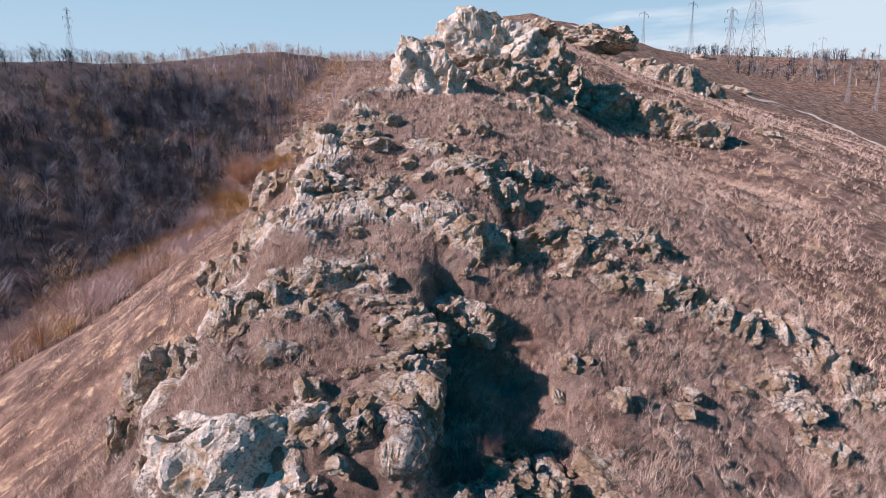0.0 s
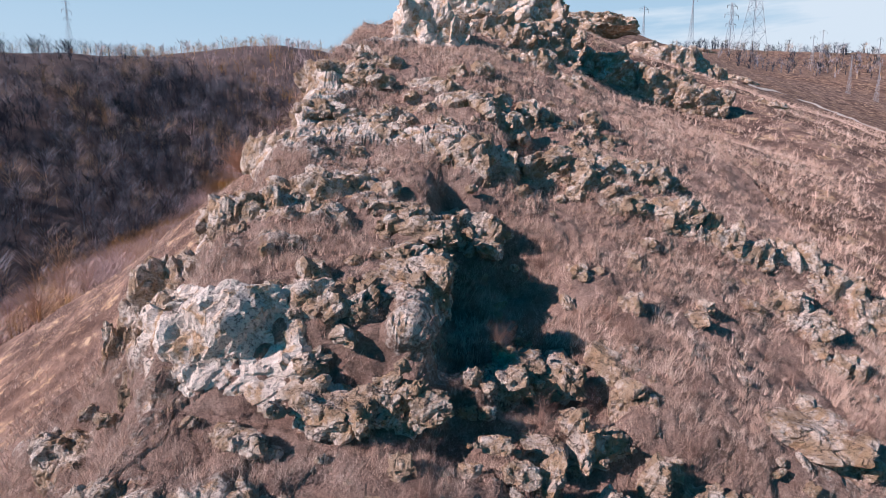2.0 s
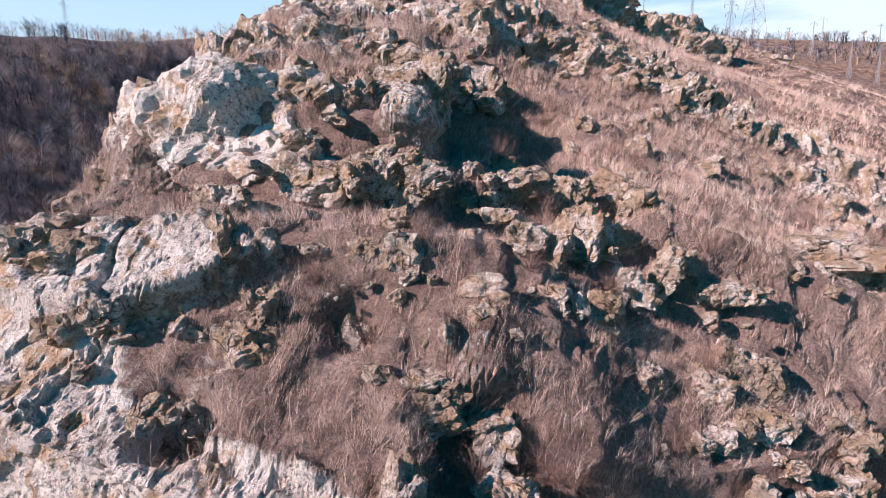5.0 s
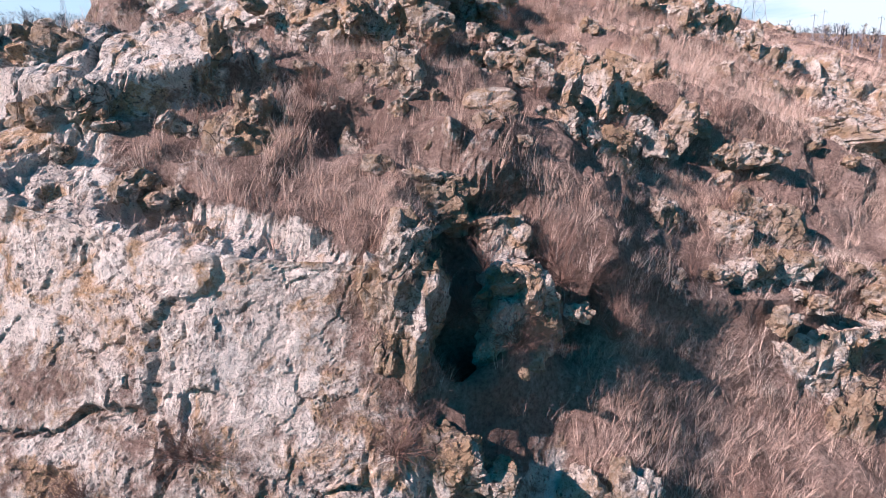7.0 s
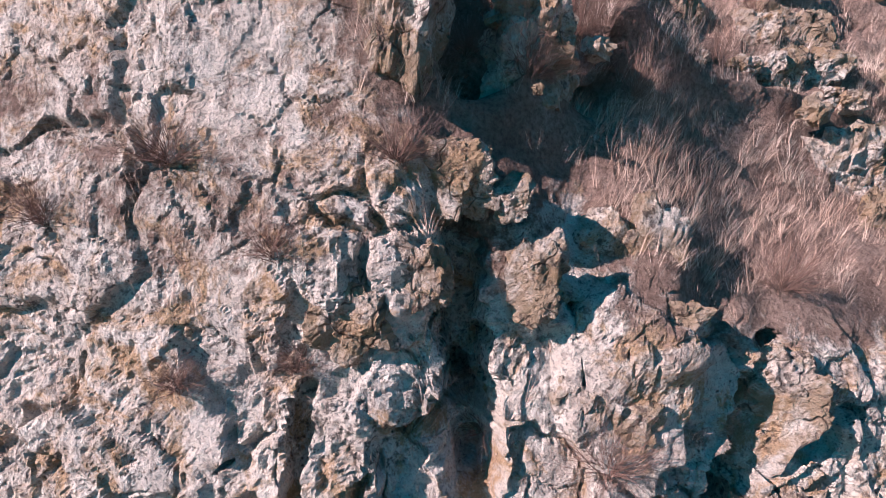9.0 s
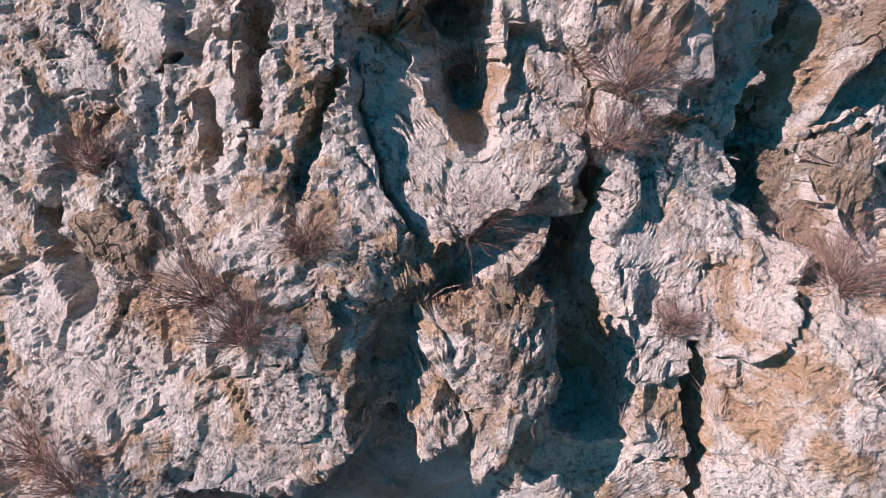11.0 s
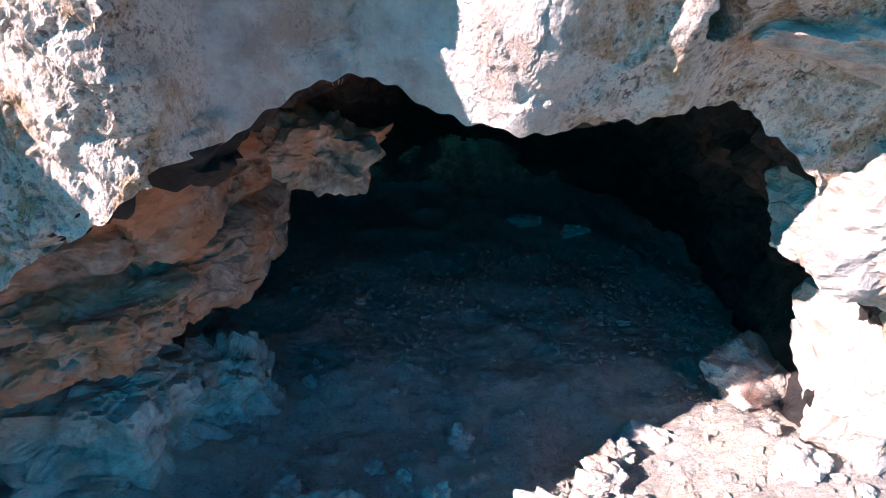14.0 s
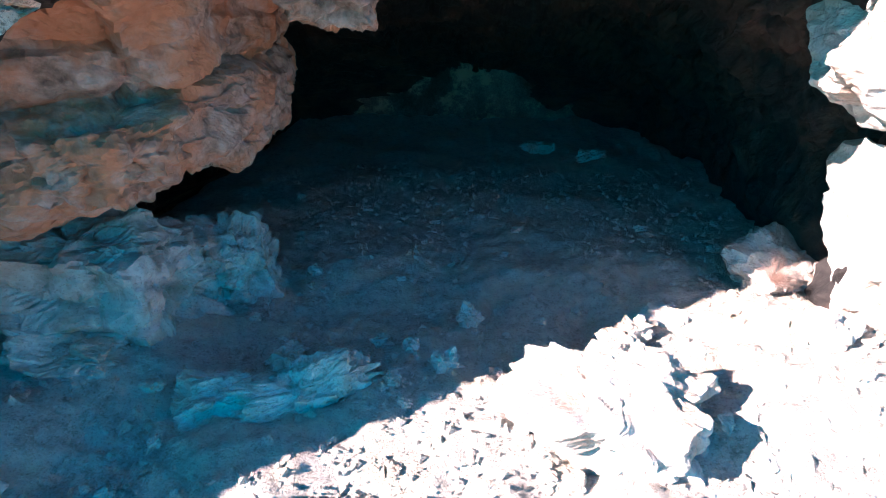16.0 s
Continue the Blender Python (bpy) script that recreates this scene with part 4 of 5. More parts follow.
# the cave: a vault from the mouth inwards
TH = np.linspace(0, 1, 380)
mx = np.interp(TH, np.linspace(0, 1, len(MOUTH_X)), MOUTH_X)
mz = np.interp(TH, np.linspace(0, 1, len(MOUTH_Z)), MOUTH_Z) + jag(mx) * smooth(0, 0.1, TH) * smooth(0, 0.1, 1 - TH)
WD = np.linspace(0, 1, 130)
rows = []
for w in WD:
    d = 15.0 * w ** 1.5
    k = np.interp(d, [0, 0.15, 1.5, 5, 9, 13, 15], [1.03, 1.0, 1.02, 1.12, 1.25, 1.15, 0.02])
    low = np.interp(d, [0, 0.15, 0.9, 2, 4, 8, 12, 15], [1.015, 1.0, 1.0, 0.99, 0.95, 0.84, 0.66, 0.45])
    drop = -0.13 * max(0.0, d - 2.5)
    wide = np.where(mx < -2.2, np.interp(d, [0, 0.15, 0.8, 2.0, 9, 13, 15], [1.0, 1.0, 1.35, 1.6, 1.5, 1.2, 1.0]), 1.0)
    x = 0.2 + (mx - 0.2) * k * wide
    y0 = cliff(mx, mz) + 0.06
    base = y0 * (1 - min(1, d / 4)) + 3.2 * min(1, d / 4)
    rows.append(np.stack([x, base + d, (mz + 1) * low - 1 + drop], -1))
C = np.array(rows)
NC = -grid_normals(C)
cf = C.reshape(-1, 3)
quiet = 1 - 0.68 * smooth(-2.0, -1.8, mx) * (1 - smooth(2.2, 2.8, mx))
inward = smooth(0.02, 0.13, WD)[:, None]
dc = (quiet[None, :] * (1 - inward) + 2.0 * inward).ravel() * relief(cf, np.ones(len(cf)))
face_n = np.zeros_like(NC)
face_n[..., 1] = -1
blend = smooth(0.0, 0.06, WD)[:, None, None]
NC = NC * blend + face_n * (1 - blend)
cf = cf + NC.reshape(-1, 3) * dc[:, None]
tagged(mesh_from("cave_vault", cf, grid_faces(*C.shape[:2]), M_CAVE), "rough rock vault of a shallow cave, coloured near-black for its shade", "cave", kind="structure")

# floor of the cave and the bright apron before it
fx, fy = np.meshgrid(np.linspace(-7, 8, 210), steps((-3, 8, 190), (8, 18.5, 40)))
q = np.stack([fx.ravel(), fy.ravel(), np.zeros(fx.size)], 1)
fb, fj = blocks(q, 0.5, 71, 1.0)
fz = floor_z(q[:, 0], q[:, 1]) + 0.10 * fbm(q * 1.1, 4, 73) + 0.05 * blocks(q, 0.17, 74, 1.0, 20)[0] + 0.10 * fb * smooth(-0.2, 0.4, vnoise(q * 0.7, 77)) + 0.02 * fbm(q * 7, 3, 79) + 0.035 * blocks(q, 0.33, 75, 1.4, 40)[0] * (1 - smooth(3.5, 5.5, q[:, 1]))
edge_drop = 0.8 * (smooth(6.8, 7.9, q[:, 0]) + smooth(-6.0, -6.9, q[:, 0]) + smooth(-2.0, -2.9, q[:, 1]))
q[:, 2] = fz - edge_drop
tagged(mesh_from("cave_floor", q, grid_faces(*fx.shape), M_DUST), "pale dusty cave floor strewn with small stones", "ground", kind="structure")

# the ground, to the horizon
gx = np.concatenate([-np.geomspace(700, 30, 100), np.linspace(-29, 29, 150), np.geomspace(30, 700, 100)])
gy = np.concatenate([-np.geomspace(300, 12, 20), np.linspace(-11, 60, 170), np.geomspace(61, 1200, 130)])
GX, GY = np.meshgrid(gx, gy)
g = np.stack([GX.ravel(), GY.ravel(), np.zeros(GX.size)], 1)
g[:, 2] = land(g[:, 0], g[:, 1]) + 0.35 * fbm(g * 0.15, 4, 81) + 0.10 * fbm(g * 0.9, 3, 83) + 2.0 * fbm(g * 0.02, 3, 85) * smooth(50, 200, np.hypot(g[:, 0], g[:, 1]))
under = (g[:, 0] > -6.8) & (g[:, 0] < 7.8) & (g[:, 1] > -2.6) & (g[:, 1] < 17)
g[under, 2] -= 0.9
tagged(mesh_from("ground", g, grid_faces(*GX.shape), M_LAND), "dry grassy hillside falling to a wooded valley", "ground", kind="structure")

# the pale winter sky low over the hills, far behind everything
def build_sky(t, b):
    pos = coords(t)
    sep = t.nodes.new("ShaderNodeSeparateXYZ")
    t.links.new(pos, sep.inputs[0])
    col = ramp(t, maths(t, "DIVIDE", sep.outputs["Z"], 1500.0), [(0.10, (0.72, 0.70, 0.70)), (0.45, (0.53, 0.585, 0.63)), (1.0, (0.35, 0.44, 0.55))])
    stretch = t.nodes.new("ShaderNodeVectorMath")
    stretch.operation = "MULTIPLY"
    stretch.inputs[1].default_value = (0.0011, 0.0011, 0.0065)
    t.links.new(pos, stretch.inputs[0])
    cloud = noise_tex(t, 1.0, 5, 0.55, stretch.outputs[0])
    bank = maths(t, "ADD", cloud, maths(t, "MULTIPLY", maths(t, "SUBTRACT", sep.outputs["X"], 900.0), 0.00016))
    col = mix(t, ramp(t, bank, [(0.50, 0.0), (0.62, 0.9)]), col, (0.85, 0.765, 0.72))
    t.links.new(col, b.inputs["Emission Color"])
    b.inputs["Emission Strength"].default_value = 0.62
    b.inputs["Base Color"].default_value = (0, 0, 0, 1)
    b.inputs["Specular IOR Level"].default_value = 0.0


az, up = np.meshgrid(np.radians(np.linspace(-70, 70, 60)), np.linspace(-100, 1700, 12))
dome = np.stack([2600 * np.sin(az), 2600 * np.cos(az), up], -1).reshape(-1, 3)
tagged(mesh_from("backdrop", dome, grid_faces(*az.shape), material("winter_sky", build_sky)), "pale blue winter sky with a low bank of cloud", "sky", kind="structure")


# ---- things of stone ----
def rock_mesh(name, w, d, h, seed, n, boxy=1.0, rough=1.0, mat=None):
    """One rock: a block broken along many planes, cracked and pitted."""
    rng = np.random.default_rng(seed)
    g = np.linspace(-1, 1, n)
    a, b = np.meshgrid(g, g)
    a, b = np.tan(a.ravel() * 0.7854), np.tan(b.ravel() * 0.7854)
    one = np.ones_like(a)
    sides = [(one, a, b), (-one, -a, b), (-a, one, b), (a, -one, b), (a, b, one), (a, -b, -one)]
    p = np.concatenate([np.stack(s, 1) for s in sides])
    u = p / np.linalg.norm(p, axis=1, keepdims=True)
    key = np.round(u * 1e5).astype(np.int64)
    _, first, inv = np.unique(key, axis=0, return_index=True, return_inverse=True)
    u = u[first]
    normals = np.concatenate([np.eye(3), -np.eye(3), rng.normal(0, 1, (15, 3))])
    normals[:6] += rng.normal(0, 0.16, (6, 3))
    normals /= np.linalg.norm(normals, axis=1, keepdims=True)
    dist = np.concatenate([rng.uniform(0.40, 0.50, 6), rng.uniform(0.42, 0.64, 15) + 0.12 * (boxy - 1)])
    warp = np.stack([vnoise(u * 2.2, seed), vnoise(u * 2.2, seed + 1), vnoise(u * 2.2, seed + 2)], 1)
    v = u + 0.22 * warp + 0.06 * np.stack([vnoise(u * 7, seed + 3), vnoise(u * 7, seed + 4), vnoise(u * 7, seed + 5)], 1)
    cosine = v @ normals.T
    r = np.min(np.where(cosine > 0.08, dist / np.maximum(cosine, 0.08), 9.0), axis=1)
    r = np.minimum(r, 0.72 + 0.1 * (boxy - 1))
    size = (w * d * h) ** (1 / 3)
    q = u * r[:, None] * np.array([w, d, h]) / size + seed * 7.31
    b1, j1 = blocks(q, 0.34, seed, 1.1, 30)
    b2, j2 = blocks(q, 0.14, seed + 3, 1.0, 24)
    fine = fbm(q * 11, 2, seed + 8)
    r = r + rough * (0.13 * b1 + 0.06 * b2 + 0.02 * fine - 0.05 * (1 - smooth(0, 0.1, j1)) - 0.02 * (1 - smooth(0, 0.12, j2)))
    s = u * r[:, None] * np.array([w, d, h])
    fs = inv.ravel()[np.concatenate([grid_faces(n, n) + k * n * n for k in range(6)])]
    ob = mesh_from(name, s, fs, mat or M_ROCK, False)
    return ob


for name, label, x, y, z, w, d, h, turn, lean, seed in ROCKS:
    n = int(np.clip(900 * max(w, h) / max(3.0, y) / 4, 9, 24))
    at = pose(x, y + 0.25 * d, z - 0.14 * h, 0, lean, turn)
    w, h = w * 1.15, h * 1.05
    if max(w, h) < 0.5 or name.split("_")[-1] in ("slab", "pinnacle", "block"):
        if name.split("_")[-1] in ("pinnacle", "block"):
            ob = new(name)
            base = rock_mesh("base_block", w * 1.05, d * 1.05, h * 1.1, seed, n, 1.6, 0.6, M_WEATHERED)
            cap = rock_mesh("cap_block", w * 0.78, d * 0.8, h * 0.5, seed + 3, max(8, n // 2), 1.5, 0.6, M_WEATHERED)
            base.parent = cap.parent = ob
            cap.matrix_local = pose(-0.08 * w, 0.02, 0.44 * h, 0, 5, 16)
        else:
            ob = rock_mesh(name, w * 1.05, d * 1.05, h * 1.25, seed, n, 1.6, 0.6, M_WEATHERED)
    else:
        # several blocks, broken apart along joints
        rng = np.random.default_rng(seed + 900)
        ob = new(name)
        n = 24 if "crag" in name else max(7, int(n * 0.58))
        k = 4 if w > 0.8 else 3
        for i in range(k):
            f = (i + 0.5) / k - 0.5
            big = 1.25 if "crag" in name else 1.0
            bw, bh = big * w * rng.uniform(0.55, 0.85), h * rng.uniform(0.65, 1.05)
            piece = rock_mesh(("base_block", "cap_block", "side_block", "side_block")[i], bw, d * rng.uniform(0.6, 0.95), bh * 1.25, seed * 5 + i, n, 1.5, 0.7, M_WEATHERED)
            piece.parent = ob
            piece.matrix_local = pose(f * w, rng.uniform(-0.16, 0.16) * d, rng.uniform(-0.15, 0.08) * h, rng.uniform(-6, 6), rng.uniform(-8, 8), rng.uniform(-14, 14))
    ob.matrix_world = at
    tagged(ob, label, "rock", "limestone outcrops of the hill")

# great single bluffs: place, size, tilt, lean, turn, seed
BLUFFS = [
    ("limestone_bluff", "broad pale bare limestone bluff rising from the slope", -3.70, 8.68, 15.72, 3.3, 1.9, 2.4, -24, 0, 6, 241, M_ROCK),
    ("limestone_bluff", "ochre-stained limestone buttress beside the pale bluff", -5.05, 8.75, 15.45, 0.9, 1.1, 1.8, -10, 0, 20, 242, M_WEATHERED),
    ("limestone_crag", "tall square limestone crag at the end of the summit", -1.05, 28.6, 25.7, 3.4, 3.0, 3.9, -4, 2, 4, 201, M_ROCK),
    ("limestone_crag", "broad white and grey limestone crag with a shaded flank", 3.2, 38.4, 28.5, 6.2, 5.0, 5.2, -8, -6, 10, 203, M_ROCK),
    ("limestone_crag", "broad white and grey limestone crag with a shaded flank", 6.6, 39.0, 28.0, 4.6, 5.0, 5.2, -6, 8, -16, 204, M_WEATHERED),
    ("limestone_crag", "low weathered limestone crag under the summit", 2.2, 32.5, 26.2, 4.6, 3.2, 2.8, -5, -4, -8, 202, M_WEATHERED),
    ("limestone_crag", "shaded limestone crag falling to the hillside", 6.0, 34.5, 25.6, 3.0, 3.6, 3.2, 0, 6, 20, 205, M_WEATHERED),
]
for name, label, x, y, z, w, d, h, tilt, lean, turn, seed, mat in BLUFFS:
    ob = new(name)
    pieces = (("base_block", 1.0, 1.0, 1.0, 0, 0, 0, 38), ("cap_block", 0.62, 0.75, 0.36, -0.10, 0.05, 0.40, 24), ("side_block", 0.42, 0.75, 0.62, 0.44, -0.04, -0.14, 24))
    for k, (kind, fw, fd, fh, px, py, pz, n) in enumerate(pieces):
        piece = rock_mesh(kind, w * fw, d * fd, h * fh, seed + 7 * k, n, 1.9, 0.62, mat)
        piece.parent = ob
        piece.matrix_local = pose(px * w, py * d, pz * h, 0, 3 * k, 9 * k)
    ob.matrix_world = pose(x, y, z, tilt, lean, turn)
    tagged(ob, label, "rock", "bluffs and crags of the ridge")

# rubble round the outcrops
rng = np.random.default_rng(8)
RUBBLE = [rock_mesh("limestone_rubble", 1.0, 0.9, 0.75, 600 + k, 6, mat=M_WEATHERED) for k in range(8)]
made = 0
for name, label, x, y, z, w, d, h, turn, lean, seed in ROCKS:
    if y > 30 or z < 10.6 or y < 4.4:
        continue
    for k in range(3):
        a, r = rng.uniform(0, 6.28), rng.uniform(0.45, 1.1) * w
        px, py = x + r * math.cos(a), y + 0.8 * r * math.sin(a)
        s = w * rng.uniform(0.14, 0.42)
        pz = z + float(hill(np.array([px]), np.array([py]))[0] - hill(np.array([x]), np.array([y]))[0])
        if y < 7:
            pz = float(hill(np.array([px]), np.array([py]))[0])
        m = Matrix.LocRotScale((px, py, pz + 0.1 * s), Euler((rng.uniform(-0.4, 0.4), rng.uniform(-0.4, 0.4), rng.uniform(0, 6.3))), None)
        ob = RUBBLE[made % 8] if made < 8 else copy_thing(RUBBLE[made % 8], m)
        ob.matrix_world = m
        ob.scale = (s * rng.uniform(0.8, 1.3), s, s * rng.uniform(0.8, 1.2))
        tagged(ob, "chunk of limestone rubble lying beside an outcrop", "stone", "limestone rubble on the slope")
        made += 1

# more stones lying about the grassy slope
rng = np.random.default_rng(18)
for k in range(170):
    px, py = rng.uniform(-4.2, 6.5), 5.6 + 18 * rng.random() ** 1.3
    s = (0.14 + 0.5 * rng.random() ** 2.5) * (0.8 + 0.03 * py)
    pz = float(hill(np.array([px]), np.array([py]))[0])
    m = Matrix.LocRotScale((px, py, pz + 0.12 * s), Euler((rng.uniform(-0.5, 0.5), rng.uniform(-0.5, 0.5), rng.uniform(0, 6.3))), None)
    ob = copy_thing(RUBBLE[k % 8], m)
    ob.matrix_world = m
    ob.scale = (s * rng.uniform(0.8, 1.5), s, s * rng.uniform(0.8, 1.3))
    tagged(ob, "weathered limestone stone half sunk in dead grass", "stone", "stones in the grass")

# inside the cave and before it
CAVE_ROCKS = [
    ("overhanging_rock", "rounded brown rock bulging under the cave's side", -3.95, 3.55, 2.62, 1.7, 1.2, 1.0, 14, 6, 302, 36),
    ("overhanging_rock", "knob of dark rock hanging from the cave's ceiling", -1.6, 4.9, 4.0, 1.1, 1.0, 0.8, 0, 12, 316, 26),
    ("cave_boulder", "large grey boulder lying in the cave's shade", -4.95, 4.25, 0.62, 2.8, 1.9, 2.0, 6, 4, 304, 40),
    ("cave_boulder", "rounded grey boulder beside the cave wall", -3.45, 5.1, 0.25, 1.3, 1.2, 1.4, 25, -5, 305, 36),
    ("cave_boulder", "flat grey boulder at the foot of the cave wall", -4.5, 3.1, 0.25, 1.7, 1.1, 0.75, -10, 8, 306, 34),
    ("cave_boulder", "low dusty boulder at the edge of the shade", -1.75, 2.95, 0.12, 1.25, 0.7, 0.6, 20, 0, 307, 32),
    ("cave_boulder", "low dusty boulder at the edge of the shade", -2.75, 2.75, 0.10, 1.0, 0.6, 0.5, 15, 0, 317, 28),
    ("cave_boulder", "low dusty boulder at the edge of the shade", -2.2, 3.35, 0.10, 0.5, 0.42, 0.36, 130, 0, 318, 28),
    ("cave_boulder", "small angular stone at the edge of the shade", -0.3, 3.4, 0.15, 0.34, 0.26, 0.34, 15, 0, 319, 22),
    ("sunlit_boulder", "broad sunlit white boulder in front of the cave", 1.30, 2.60, 0.32, 1.6, 1.15, 1.05, -12, -3, 308, 40),
    ("sunlit_boulder", "low sunlit boulder beside the broad one", 0.62, 2.85, 0.15, 0.7, 0.5, 0.5, 35, 4, 329, 32),
    ("sunlit_boulder", "small angular sunlit boulder on pale ground", 4.05, 3.65, 0.62, 0.55, 0.45, 0.5, 30, 0, 309, 28),
    ("sunlit_boulder", "pale pointed stone at the edge of the shade", 2.05, 4.15, 0.12, 0.42, 0.3, 0.36, 10, 0, 310, 24),
    ("sunlit_boulder", "pale pointed stone at the edge of the shade", 1.75, 3.7, 0.14, 0.5, 0.35, 0.42, -20, 0, 311, 24),
    ("sunlit_boulder", "pale flat stone at the edge of the shade", 2.6, 4.5, 0.08, 0.6, 0.3, 0.28, -30, 0, 312, 24),
    ("cave_boulder", "small dusty stone catching light in the shade", -0.05, 4.4, 0.05, 0.36, 0.3, 0.28, 40, 0, 313, 20),
    ("cave_boulder", "pale stone far back on the cave floor", 1.9, 13.4, -1.05, 0.9, 0.5, 0.6, 10, 0, 314, 16),
    ("cave_boulder", "pale stone far back on the cave floor", 3.2, 12.6, -0.95, 0.9, 0.6, 0.5, 10, 0, 315, 16),
    ("hanging_rock", "pale splinter of rock hanging under the overhang", -1.70, 2.48, 6.72, 0.17, 0.16, 0.62, 0, 4, 324, 16),
    ("hanging_rock", "pale wedge of rock jutting under the overhang", -1.28, 2.62, 6.82, 0.52, 0.30, 0.34, 0, -22, 325, 20),
]
SIDE_ROCKS = [
    ("cave_side_rock", "sunlit rounded rock wall at the cave's edge", 5.35, 4.35, 1.35, 1.8, 1.6, 2.7, 10, -8, 320, 34),
    ("cave_side_rock", "smooth sunlit rock jutting at the cave's edge", 4.3, 4.35, 3.45, 2.2, 1.6, 1.3, 0, 18, 321, 34),
    ("cave_side_rock", "grey slab wedged under the cliff block", 2.85, 3.9, 5.45, 1.7, 1.1, 0.55, 0, 12, 322, 30),
    ("cave_side_rock", "layered rock step beside the cave floor", 4.5, 5.6, 0.15, 1.6, 1.2, 0.8, 35, 0, 323, 34),
]
for name, label, x, y, z, w, d, h, turn, lean, seed, n in CAVE_ROCKS + SIDE_ROCKS:
    ob = rock_mesh(name, w, d, h, seed, n, 1.6, {"cave_side_rock": 0.42, "sunlit_boulder": 0.55}.get(name, 0.8), M_BROWN if name == "overhanging_rock" else M_ROCK if name == "hanging_rock" else M_DUSTY)
    ob.matrix_world = pose(x, y, z, 0, lean, turn)
    tagged(ob, label, "rock", "rocks at the cave")

# the layered brown wall along one side of the cave, undercut at its foot
WALL = [(-7.2, 2.2), (-5.5, 2.75), (-4.3, 3.1), (-3.5, 3.5), (-2.95, 4.1), (-2.75, 5.0), (-2.72, 6.0), (-2.95, 7.2), (-3.7, 8.6)]
wx, wy = np.array([p[0] for p in WALL]), np.array([p[1] for p in WALL])
run = np.concatenate([[0], np.cumsum(np.hypot(np.diff(wx), np.diff(wy)))])
U = np.linspace(0, run[-1], 190)
wx, wy = np.interp(U, run, wx), np.interp(U, run, wy)
for _ in range(10):
    wx[1:-1], wy[1:-1] = (wx[:-2] + 2 * wx[1:-1] + wx[2:]) / 4, (wy[:-2] + 2 * wy[1:-1] + wy[2:]) / 4
ox, oy = np.gradient(wy), -np.gradient(wx)
ol = np.hypot(ox, oy)
ox, oy = ox / ol, oy / ol
foot_z = 2.05 + 0.16 * np.sin(U * 1.7 + 0.6) + 0.07 * np.sin(U * 4.3)
rows = []
for v in np.linspace(0, 1, 105):
    z = 5.3 + (foot_z - 5.3) * v
    bed = z + 0.12 * np.sin(U * 0.9) + 0.05 * np.sin(U * 2.9 + 1)
    out = 0.14 * (1 - smooth(2.85, 3.02, bed)) - 0.16 * np.exp(-((bed - 3.1) / 0.06) ** 2) + 0.06 * smooth(3.15, 3.3, bed) - 0.10 * np.exp(-((bed - 3.62) / 0.05) ** 2) + 0.75 * smooth(3.5, 4.8, bed) - 0.35 * (1 - smooth(0, 0.35, z - foot_z))
    rows.append(np.stack([wx + ox * out, wy + oy * out, z], -1))
for v in np.linspace(0.05, 1, 26):
    rows.append(np.stack([wx + ox * (-0.21 - 2.0 * v), wy + oy * (-0.21 - 2.0 * v), foot_z + 0.15 * v], -1))
B = np.array(rows)
NB = grid_normals(B)
NB = NB * np.where(NB[50, 95] @ np.array([1.0, -1.0, 0.0]) > 0, 1, -1)
bf = B.reshape(-1, 3)
db = 0.9 * relief(bf, np.ones(len(bf))) + 0.10 * fbm(bf * np.array([1.2, 1.2, 2.6]), 3, 151)
bf = bf + NB.reshape(-1, 3) * db[:, None]
tagged(mesh_from("wall_cave_side", bf, grid_faces(*B.shape[:2]), M_BROWN, False), "brown layered rock wall undercut along the cave's side", "rock", kind="structure")

# loose stones on the floor
rng = np.random.default_rng(4)
SHAPES = [rock_mesh("loose_stone", 1.0, 0.8, 0.6, 400 + k, 6, 1.0, 1.0, M_DUSTY) for k in range(5)]
made = 0
while made < 230:
    x, y = rng.uniform(-4.2, 4.6), 1.0 + 8.0 * rng.random() ** 1.3
    s = 0.05 + 0.20 * rng.random() ** 3
    z = float(floor_z(np.array([x]), np.array([y]))[0]) + 0.10 * float(fbm(np.array([[x * 1.1, y * 1.1, 0]]), 4, 73)[0])
    m = Matrix.LocRotScale((x, y, z + 0.12 * s), Euler((rng.uniform(-0.3, 0.3), rng.uniform(-0.3, 0.3), rng.uniform(0, 6.3))), None)
    ob = SHAPES[made % 5] if made < 5 else copy_thing(SHAPES[made % 5], m)
    ob.matrix_world = m
    ob.scale = (s, s * rng.uniform(0.7, 1.2), s)
    tagged(ob, "small pale loose stone on the dusty cave floor", "stone", "loose stones on the cave floor")
    made += 1


# crumbs of rock on the cave floor, too many to count
rng = np.random.default_rng(6)
k = 9000
cx0, cy0 = rng.uniform(-5.0, 5.4, k), 0.6 + 11.0 * rng.random(k) ** 1.4
cp = np.stack([cx0, cy0, np.zeros(k)], 1)
cp[:, 2] = floor_z(cx0, cy0) + 0.10 * fbm(cp * 1.1, 4, 73) + 0.01
cs = 0.013 + 0.060 * rng.random(k) ** 4
octa = np.array([(1, 0, 0), (-1, 0, 0), (0, 1, 0), (0, -1, 0), (0, 0, 0.8), (0, 0, -0.8)])
cv = cp[:, None, :] + octa[None] * cs[:, None, None] * rng.uniform(0.5, 1.4, (k, 6, 1)) + rng.normal(0, 0.25, (k, 6, 3)) * cs[:, None, None]
cfc = np.array([(0, 2, 4), (2, 1, 4), (1, 3, 4), (3, 0, 4), (2, 0, 5), (1, 2, 5), (3, 1, 5), (0, 3, 5)])
